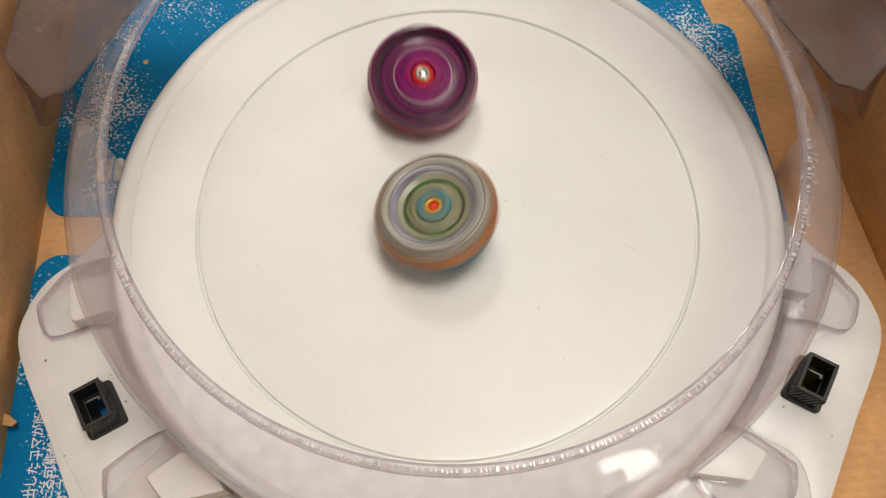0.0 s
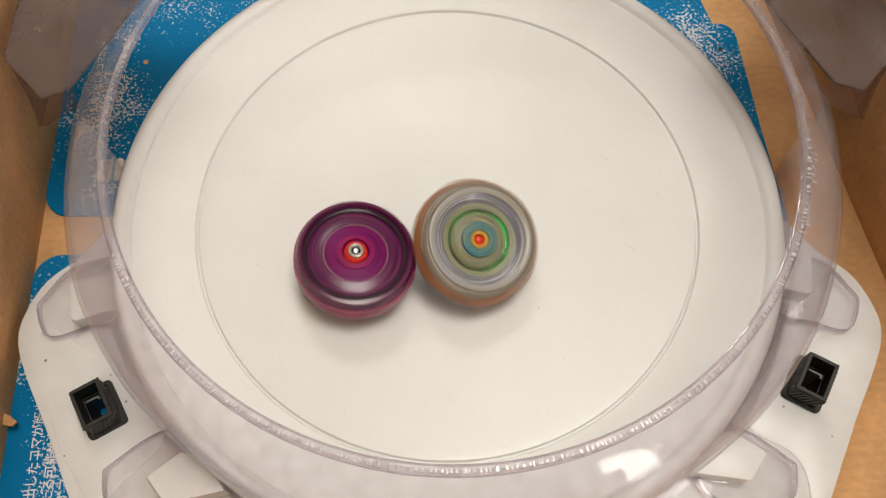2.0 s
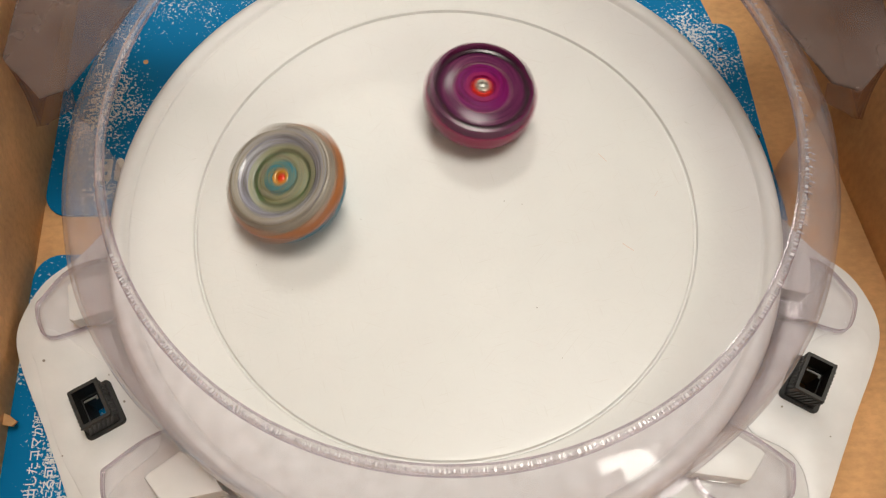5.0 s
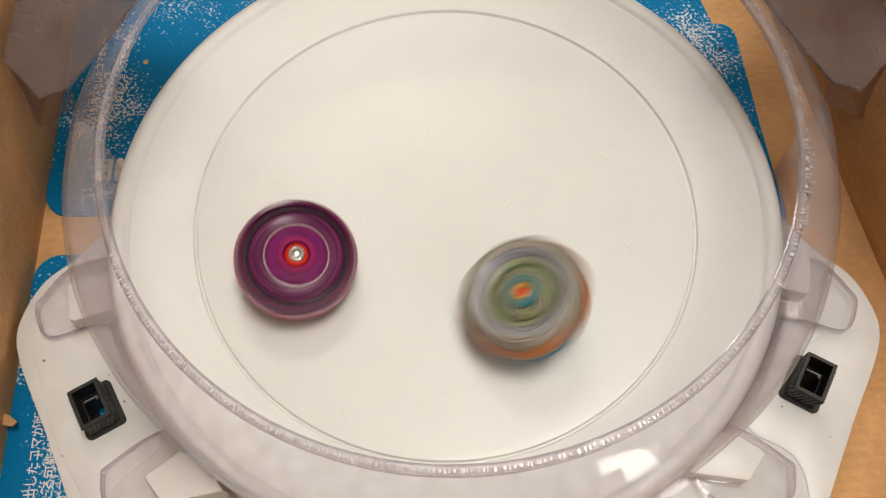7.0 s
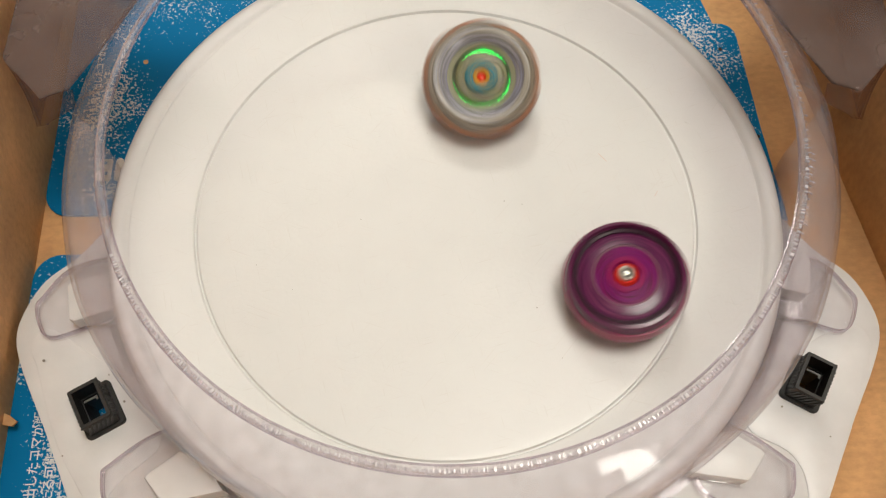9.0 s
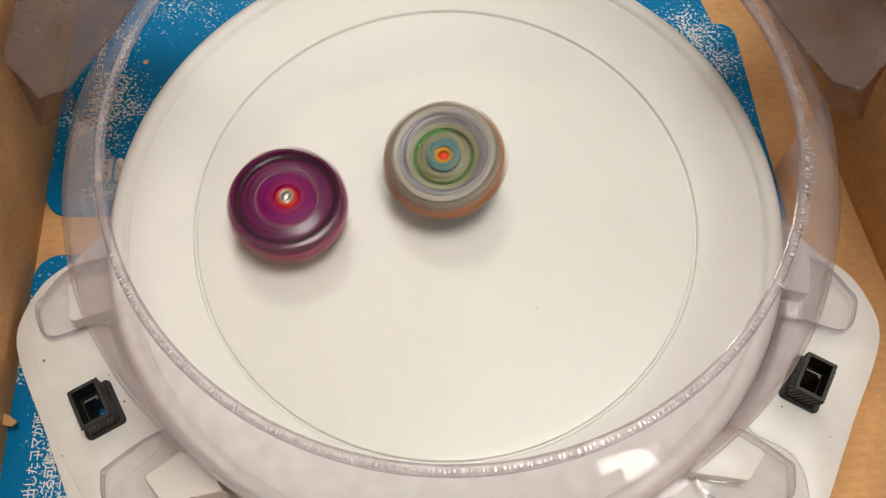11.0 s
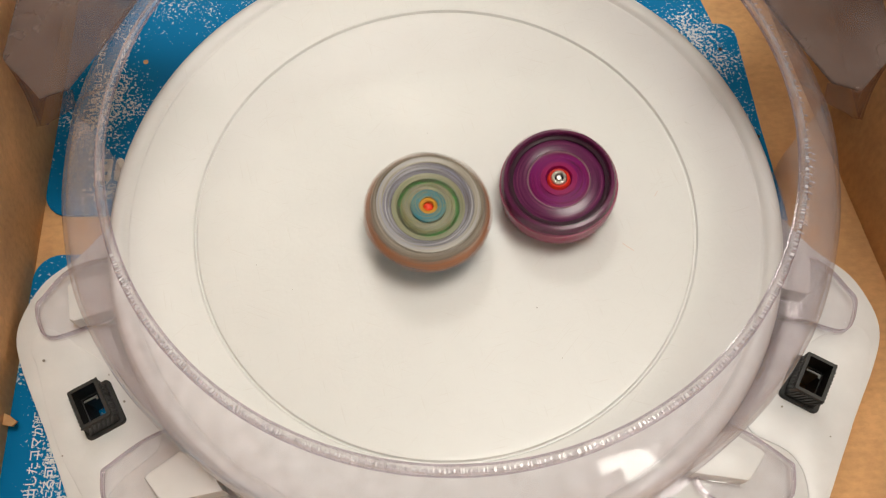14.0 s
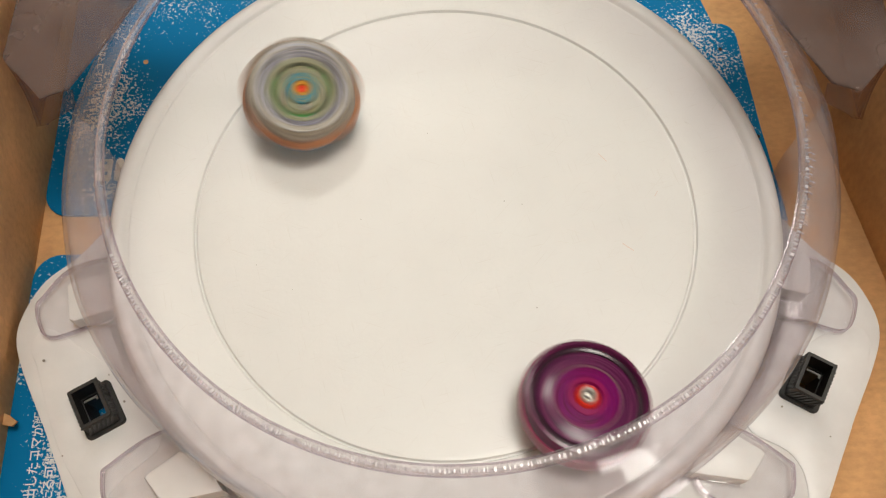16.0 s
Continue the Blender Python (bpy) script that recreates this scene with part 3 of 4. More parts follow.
# ---- the black sockets on the decks ----
def tube(w, d, r, wall, z0, z1):
    bm = bmesh.new()
    o, i = rounded_rect(w, d, r, 3), rounded_rect(w - 2 * wall, d - 2 * wall, max(r - wall, 0.0003), 3)
    rows = [[bm.verts.new((x, y, z)) for x, y in line] for line, z in ((o, z0), (o, z1 - 0.0004), ([(x * 0.97, y * 0.97) for x, y in o], z1), (i, z1), (i, z0))]
    for p, q in zip(rows, rows[1:]):
        for k in range(len(p)):
            bm.faces.new((p[k], p[(k + 1) % len(p)], q[(k + 1) % len(p)], q[k]))
    bmesh.ops.recalc_face_normals(bm, faces=bm.faces)
    return bm


def socket(x, y, turn):
    ob = thing("black_socket", pose(x, y, 0.0181, 0, 0, turn), "black ribbed rubber socket standing on the white deck", "socket", "sockets on the decks")
    part("flange", tube(0.0160, 0.0200, 0.0018, 0.0030, 0.0, 0.0022), BLACK, ob)
    body = part("tube", tube(0.0122, 0.0170, 0.0008, 0.0015, 0.0020, 0.0120), BLACK, ob)
    for side in (-1, 1):
        for k in range(9):
            rib = part("rib", block(-0.0005, 0.0005, -0.0004, 0.0004, -0.0042, 0.0042), BLACK, body, smooth=False)
            rib.matrix_basis = pose(side * 0.0060, -0.0066 + 0.00165 * k, 0.0070, 18, 0, 0)
        for k in range(6):
            rib = part("rib", block(-0.0004, 0.0004, -0.0005, 0.0005, -0.0042, 0.0042), BLACK, body, smooth=False)
            rib.matrix_basis = pose(-0.0045 + 0.0018 * k, side * 0.0084, 0.0070, 0, 18, 0)
    # black sleeve added to darken the hole through the deck
    part("dark_hole_liner", tube(0.0096, 0.0144, 0.0008, 0.0006, -0.0150, 0.0022), BLACK, ob)
    bar = part("mark", block(-0.0028, 0.0028, -0.0004, 0.0004, 0.0060, 0.0066), GREYMARK, body, "small grey moulded mark", smooth=False)
    bar.matrix_basis = pose(0, 0.0035, 0)
    bar = part("mark", block(-0.0004, 0.0004, -0.0014, 0.0004, 0.0060, 0.0067), GREYMARK, body, smooth=False)
    bar.matrix_basis = pose(0.0024, 0.0035, 0)
    return ob


socket_a = socket(*SOCKETS[0])
socket_b = socket(*SOCKETS[1])


# ---- the two spinning tops ----
def plastic(name, base, rough=0.3, **kw):
    return material(name, base, rough, coat=0.0, **kw)


def teeth(n, depth, phase=0.0):
    return lambda a: 1 + depth * math.sin(n * a + phase)


def ring(profile, n=72, wobble=None):
    return revolve(profile, n, closed=True, wobble=wobble)


def spokes(n, r0, r1, width, z0, z1, skew=0.0):
    bm = bmesh.new()
    for i in range(n):
        a = 2 * math.pi * i / n
        m = Matrix.Rotation(a, 4, "Z") @ Matrix.Translation(((r0 + r1) / 2, 0, (z0 + z1) / 2)) @ Matrix.Rotation(skew, 4, "Z")
        bmesh.ops.create_cube(bm, size=1, matrix=m @ Matrix.Diagonal((r1 - r0, width, z1 - z0, 1)))
    return bm


def blades(n, r0, r1, width, z0, z1, skew, mat, parent):
    """Separate raised blades round a core, on one mesh."""
    bm = block(-(r1 - r0) / 2, (r1 - r0) / 2, -width / 2, width / 2, z0, z1, 0.0003)
    me = mesh_of("blade", bm, mat, False)
    for i in range(n):
        ob = new("blade", me)
        a = 360 / n * i
        ob.matrix_basis = pose(0, 0, 0, 0, 0, a) @ pose((r0 + r1) / 2, 0, 0, 0, 0, math.degrees(skew))
        ob.parent = parent


def banded(name, colours, scale, rough=0.3, spec=0.5):
    """Plastic whose colours change in fine rings round the axis, with pale arcs that imitate highlight streaks."""
    m = material(name, colours[0], rough, spec=spec)
    nt = m.node_tree
    b = nt.nodes["Principled BSDF"]
    tc = nt.nodes.new("ShaderNodeTexCoord")
    flat = nt.nodes.new("ShaderNodeVectorMath")
    flat.operation, flat.inputs[1].default_value = "MULTIPLY", (1, 1, 0)
    ln = nt.nodes.new("ShaderNodeVectorMath")
    ln.operation = "LENGTH"
    n = nt.nodes.new("ShaderNodeTexNoise")
    unit = nt.nodes.new("ShaderNodeVectorMath")
    unit.operation = "NORMALIZE"
    # tone that varies with angle paints arcs of highlight as the top spins
    turnpart = nt.nodes.new("ShaderNodeVectorMath")
    turnpart.operation, turnpart.inputs[1].default_value = "MULTIPLY", (1.1, 1.1, 0)
    axial = nt.nodes.new("ShaderNodeCombineXYZ")
    radial = nt.nodes.new("ShaderNodeMath")
    radial.operation, radial.inputs[1].default_value = "MULTIPLY", scale
    where = nt.nodes.new("ShaderNodeVectorMath")
    where.operation = "ADD"
    n.inputs["Scale"].default_value, n.inputs["Detail"].default_value = 1.0, 3
    ramp = nt.nodes.new("ShaderNodeValToRGB")
    el = ramp.color_ramp.elements
    while len(el) < len(colours):
        el.new(0.5)
    for k, c in enumerate(colours):
        el[k].position, el[k].color = 0.37 + 0.26 * k / (len(colours) - 1), (*c, 1)
    nt.links.new(tc.outputs["Object"], flat.inputs[0])
    nt.links.new(flat.outputs[0], ln.inputs[0])
    nt.links.new(flat.outputs[0], unit.inputs[0])
    nt.links.new(unit.outputs[0], turnpart.inputs[0])
    nt.links.new(ln.outputs["Value"], radial.inputs[0])
    nt.links.new(radial.outputs[0], axial.inputs["Z"])
    nt.links.new(turnpart.outputs[0], where.inputs[0])
    nt.links.new(axial.outputs[0], where.inputs[1])
    nt.links.new(where.outputs[0], n.inputs["Vector"])
    nt.links.new(n.outputs["Fac"], ramp.inputs["Fac"])
    nt.links.new(ramp.outputs["Color"], b.inputs["Base Color"])
    return m


MAGENTA = plastic("magenta_plastic", (0.25, 0.006, 0.060), 0.3, spec=0.35)
VIOLET = banded("violet_plastic", [(0.06, 0.002, 0.035), (0.21, 0.005, 0.10), (0.12, 0.004, 0.10), (0.17, 0.005, 0.12)], 900, 0.40, 0.12)
PLUM = banded("plum_plastic", [(0.050, 0.006, 0.030), (0.12, 0.014, 0.065), (0.08, 0.010, 0.045)], 800, 0.25)
MAUVE = banded("mauve_plastic", [(0.05, 0.007, 0.035), (0.12, 0.016, 0.075), (0.08, 0.012, 0.055), (0.17, 0.035, 0.10)], 900, 0.24, 0.35)
ROSE = plastic("pale_rose_plastic", (0.22, 0.10, 0.14), 0.25, spec=0.4)
CRIMSON = plastic("crimson_plastic", (0.24, 0.008, 0.085), 0.5, spec=0.15)
DARKPLUM = plastic("dark_plum_plastic", (0.035, 0.014, 0.026), 0.2)
REDGLOW = material("red_lit_plastic", (0.55, 0.02, 0.012), 0.35, emit=(1.0, 0.06, 0.02), power=0.10)
STEEL = material("polished_steel", (0.80, 0.78, 0.72), 0.32, 0.7)
GREYMETAL = material("grey_metal_disc", (0.35, 0.34, 0.34), 0.35, 1.0)
SANDCLEAR = banded("smoky_sand_plastic", [(0.10, 0.082, 0.058), (0.27, 0.225, 0.165), (0.18, 0.16, 0.14), (0.40, 0.36, 0.31)], 800, 0.25, 0.4)
LAVENDER = banded("lavender_grey_plastic", [(0.13, 0.12, 0.11), (0.27, 0.27, 0.37), (0.19, 0.175, 0.15), (0.46, 0.46, 0.52)], 900, 0.22, 0.5)
PEARL = banded("pearl_plastic", [(0.20, 0.17, 0.13), (0.36, 0.33, 0.28), (0.26, 0.26, 0.31)], 900, 0.3, 0.35)
OLIVE = banded("olive_plastic", [(0.10, 0.11, 0.05), (0.28, 0.25, 0.13), (0.14, 0.20, 0.14), (0.36, 0.31, 0.19)], 900, 0.4, 0.25)
DARKOLIVE = banded("dark_olive_plastic", [(0.16, 0.17, 0.09), (0.30, 0.28, 0.18), (0.20, 0.22, 0.16)], 900, 0.35)
TEAL = banded("teal_plastic", [(0.02, 0.11, 0.14), (0.03, 0.20, 0.27), (0.20, 0.19, 0.08), (0.03, 0.15, 0.22)], 1100, 0.4, 0.15)
AMBER = plastic("amber_plastic", (0.55, 0.26, 0.03), 0.3)
REDBALL = plastic("red_plastic", (0.75, 0.05, 0.02), 0.2)
ORANGE = banded("orange_plastic", [(0.24, 0.085, 0.028), (0.40, 0.145, 0.045), (0.26, 0.12, 0.06)], 500, 0.3)
SALMON = plastic("salmon_plastic", (0.55, 0.13, 0.09), 0.3)
BLUEPART = plastic("blue_plastic", (0.02, 0.19, 0.29), 0.3)
GREENLED = material("green_led", (0.02, 0.6, 0.12), 0.4, emit=(0.01, 1.0, 0.12), power=5.0)
DARKSLOT = material("dark_slot", (0.24, 0.25, 0.15), 0.5)

purple_top = thing("toy_spinner", pose(0, 0, 0.03), "purple and magenta spinning top with a silver bolt", "toy spinner", "spinners in the stadium")
part("tip", revolve([(0, 0), (0.0012, 0.0003), (0.0022, 0.0012), (0.0040, 0.0018), (0.0060, 0.0022)], 32), DARKPLUM, purple_top)
part("driver", revolve([(0.0060, 0.0018), (0.0095, 0.0035), (0.0120, 0.0065), (0.0120, 0.0085), (0, 0.0085)], 48, wobble=teeth(6, 0.03)), VIOLET, purple_top)
part("disc", ring([(0.0100, 0.0078), (0.0205, 0.0078), (0.0214, 0.0088), (0.0214, 0.0100), (0.0100, 0.0105)], 96, teeth(6, 0.02)), GREYMETAL, purple_top, "grey metal disc")
part("rim_band", ring([(0.0180, 0.0075), (0.0224, 0.0078), (0.0240, 0.0098), (0.0244, 0.0135), (0.0242, 0.0172), (0.0185, 0.0175)], 144, teeth(9, 0.006)), MAGENTA, purple_top, "translucent magenta rim")
part("outer_ring", ring([(0.0205, 0.0165), (0.0236, 0.0173), (0.0234, 0.0194), (0.0225, 0.0214), (0.0212, 0.0217), (0.0204, 0.0205)], 144, teeth(7, 0.014, 1)), PLUM, purple_top)
part("dark_ring", ring([(0.0184, 0.0165), (0.0207, 0.0165), (0.0206, 0.0200), (0.0196, 0.0204), (0.0186, 0.0200)], 120), DARKPLUM, purple_top)
part("clear_ring", ring([(0.0125, 0.0140), (0.0187, 0.0160), (0.0186, 0.0190), (0.0176, 0.0195), (0.0158, 0.0200), (0.0142, 0.0203), (0.0130, 0.0205)], 120, teeth(12, 0.004)), MAUVE, purple_top, "smoky mauve ring")
part("trim_ring", ring([(0.0126 + 0.0004 * math.cos(k * 1.047), 0.0200 + 0.0004 * math.sin(k * 1.047)) for k in range(6)], 96), ROSE, purple_top, "pale glossy trim ring")
violet_core = part("core", revolve([(0.0132, 0.0150), (0.0131, 0.0192), (0.0124, 0.0200), (0.0090, 0.0206), (0.0058, 0.0211), (0.0050, 0.0205)], 96, wobble=teeth(5, 0.012)), VIOLET, purple_top, "violet core")
part("inner_ring", ring([(0.0050, 0.0195), (0.0078, 0.0200), (0.0074, 0.0213), (0.0055, 0.0217)], 64, teeth(6, 0.03)), CRIMSON, purple_top)
blades(6, 0.0080, 0.0118, 0.0022, 0.0195, 0.0211, 0.5, VIOLET, violet_core)
part("collar", ring([(0.0034, 0.0195), (0.0048, 0.0198), (0.0045, 0.0212), (0.0039, 0.0218), (0.0034, 0.0216)], 64), REDGLOW, purple_top, "glowing red collar")
bolt = part("bolt", ring([(0.0019, 0.0205), (0.0019, 0.0224), (0.0025, 0.0228), (0.0030, 0.0224), (0.0032, 0.0200)], 48), STEEL, purple_top, "silver hex bolt")
part("bolt_recess", revolve([(0, 0.0207), (0.0020, 0.0207)], 32), DARKPLUM, bolt)
part("bolt_pin", revolve([(0, 0.0224), (0.0009, 0.0222), (0.0012, 0.0214), (0.0012, 0.0207)], 32), STEEL, bolt, "silver pin")

grey_top = thing("toy_spinner", pose(0.05, 0, 0.03), "smoky grey spinning top with red centre, teal ring and green light", "toy spinner", "spinners in the stadium")
part("tip", revolve([(0, 0), (0.0012, 0.0003), (0.0022, 0.0020), (0.0040, 0.0040), (0.0075, 0.0052)], 32), BLUEPART, grey_top)
part("driver", revolve([(0.0075, 0.0050), (0.0150, 0.0062), (0.0215, 0.0090), (0.0232, 0.0113), (0.0228, 0.0132), (0, 0.0132)], 64, wobble=teeth(6, 0.02)), BLUEPART, grey_top, "teal-blue plastic driver")
part("disc", ring([(0.0130, 0.0126), (0.0215, 0.0126), (0.0232, 0.0137), (0.0236, 0.0152), (0.0230, 0.0164), (0.0130, 0.0166)], 96, teeth(6, 0.015)), SALMON, grey_top, "salmon-red disc")
part("rim_band", ring([(0.0190, 0.0158), (0.0236, 0.0160), (0.0249, 0.0172), (0.0256, 0.0188), (0.0254, 0.0204), (0.0236, 0.0228), (0.0190, 0.0228)], 144, teeth(6, 0.026)), ORANGE, grey_top, "amber-brown band")
part("outer_ring", ring([(0.0195, 0.0215), (0.0236, 0.0218), (0.0236, 0.0232), (0.0232, 0.0248), (0.0225, 0.0259), (0.0208, 0.0266), (0.0196, 0.0250)], 144, teeth(6, 0.036, 1)), SANDCLEAR, grey_top, "smoky sand-coloured outer ring")
part("pearl_ring", ring([(0.0180, 0.0215), (0.0208, 0.0220), (0.0207, 0.0268), (0.0195, 0.0270), (0.0182, 0.0264)], 120, teeth(7, 0.006)), PEARL, grey_top)
part("lavender_ring", ring([(0.0145, 0.0200), (0.0184, 0.0215), (0.0183, 0.0262), (0.0165, 0.0252), (0.0147, 0.0236)], 120, teeth(7, 0.008)), LAVENDER, grey_top)
part("groove_wall", ring([(0.0126, 0.0165), (0.0148, 0.0165), (0.0147, 0.0240), (0.0135, 0.0236), (0.0126, 0.0232)], 120), DARKOLIVE, grey_top)
slot = part("slot", ring([(0.0105, 0.0150), (0.0130, 0.0150), (0.0130, 0.0186), (0.0105, 0.0186)], 96), DARKSLOT, grey_top)
for a0, wide in ((10, 150), (205, 70)):
    part("light", revolve([(0.01195, 0.0185), (0.0124, 0.0185), (0.0124, 0.0192), (0.01195, 0.0192)], 32, closed=True, a0=a0, a1=a0 + wide), GREENLED, slot, "lit green light")
tagged(part("louvre", spokes(60, 0.0113, 0.0128, 0.00026, 0.0195, 0.0227), DARKSLOT, grey_top, smooth=False), kind="stuff")
olive_core = part("core", revolve([(0.0114, 0.0160), (0.0112, 0.0226), (0.0104, 0.0232), (0.0085, 0.0234), (0.0068, 0.0236)], 96, wobble=teeth(5, 0.006)), OLIVE, grey_top, "olive core")
blades(5, 0.0074, 0.0104, 0.0030, 0.0224, 0.0242, 0.6, SANDCLEAR, olive_core)
part("teal_ring", ring([(0.0036, 0.0228), (0.0072, 0.0228), (0.0070, 0.0248), (0.0052, 0.0254), (0.0037, 0.0250)], 72), TEAL, grey_top, "teal ring")
part("amber_ring", ring([(0.0020, 0.0212), (0.0038, 0.0212), (0.0037, 0.0244), (0.0029, 0.0248), (0.0021, 0.0244)], 48), AMBER, grey_top)
part("centre_stud", revolve([(0.0022, 0.0208), (0.0022, 0.0228), (0.0016, 0.0238), (0.0008, 0.0242), (0, 0.0243)], 32), REDBALL, grey_top, "red centre stud")


# ---- motion of the tops ----
def spun(track, rate, start):
    """Track rows: seconds, the tip's x and y in millimetres, the axis's lean in x and y. A row for every picture, with spin."""
    rows, k = [], 0
    for f in range(0, 481):
        t = f / FPS
        while k + 2 < len(track) and track[k + 1][0] < t:
            k += 1
        p0, p1, p2, p3 = track[max(0, k - 1)], track[k], track[k + 1], track[min(len(track) - 1, k + 2)]
        h = p2[0] - p1[0]
        u = (t - p1[0]) / h
        v = []
        for c in range(1, 5):
            m1 = (p2[c] - p0[c]) / max(p2[0] - p0[0], 1e-6) * h
            m2 = (p3[c] - p1[c]) / max(p3[0] - p1[0], 1e-6) * h
            v.append((2 * u ** 3 - 3 * u * u + 1) * p1[c] + (u ** 3 - 2 * u * u + u) * m1 + (3 * u * u - 2 * u ** 3) * p2[c] + (u ** 3 - u * u) * m2)
        x, y, a, b = v[0] * 0.001, v[1] * 0.001, v[2], v[3]
        axis = Vector((a, b, math.sqrt(max(0.05, 1 - a * a - b * b))))
        tilt = Vector((0, 0, 1)).rotation_difference(axis).to_matrix().to_4x4()
        z = dish_height(math.hypot(x, y)) + 0.0002
        rows.append((t, Matrix.Translation((x, y, z)) @ tilt @ pose(0, 0, 0, 0, 0, start + rate * f)))
    return rows


def nudged(ob):
    """A small push of the stadium and what stands on it, when a top strikes the fence."""
    here = ob.matrix_basis.copy()
    before = Matrix.Translation((0.0007, 0, 0)) @ here
    walk(ob, [(0, before), (3.25, before), (3.4, here), (16.0, here)])


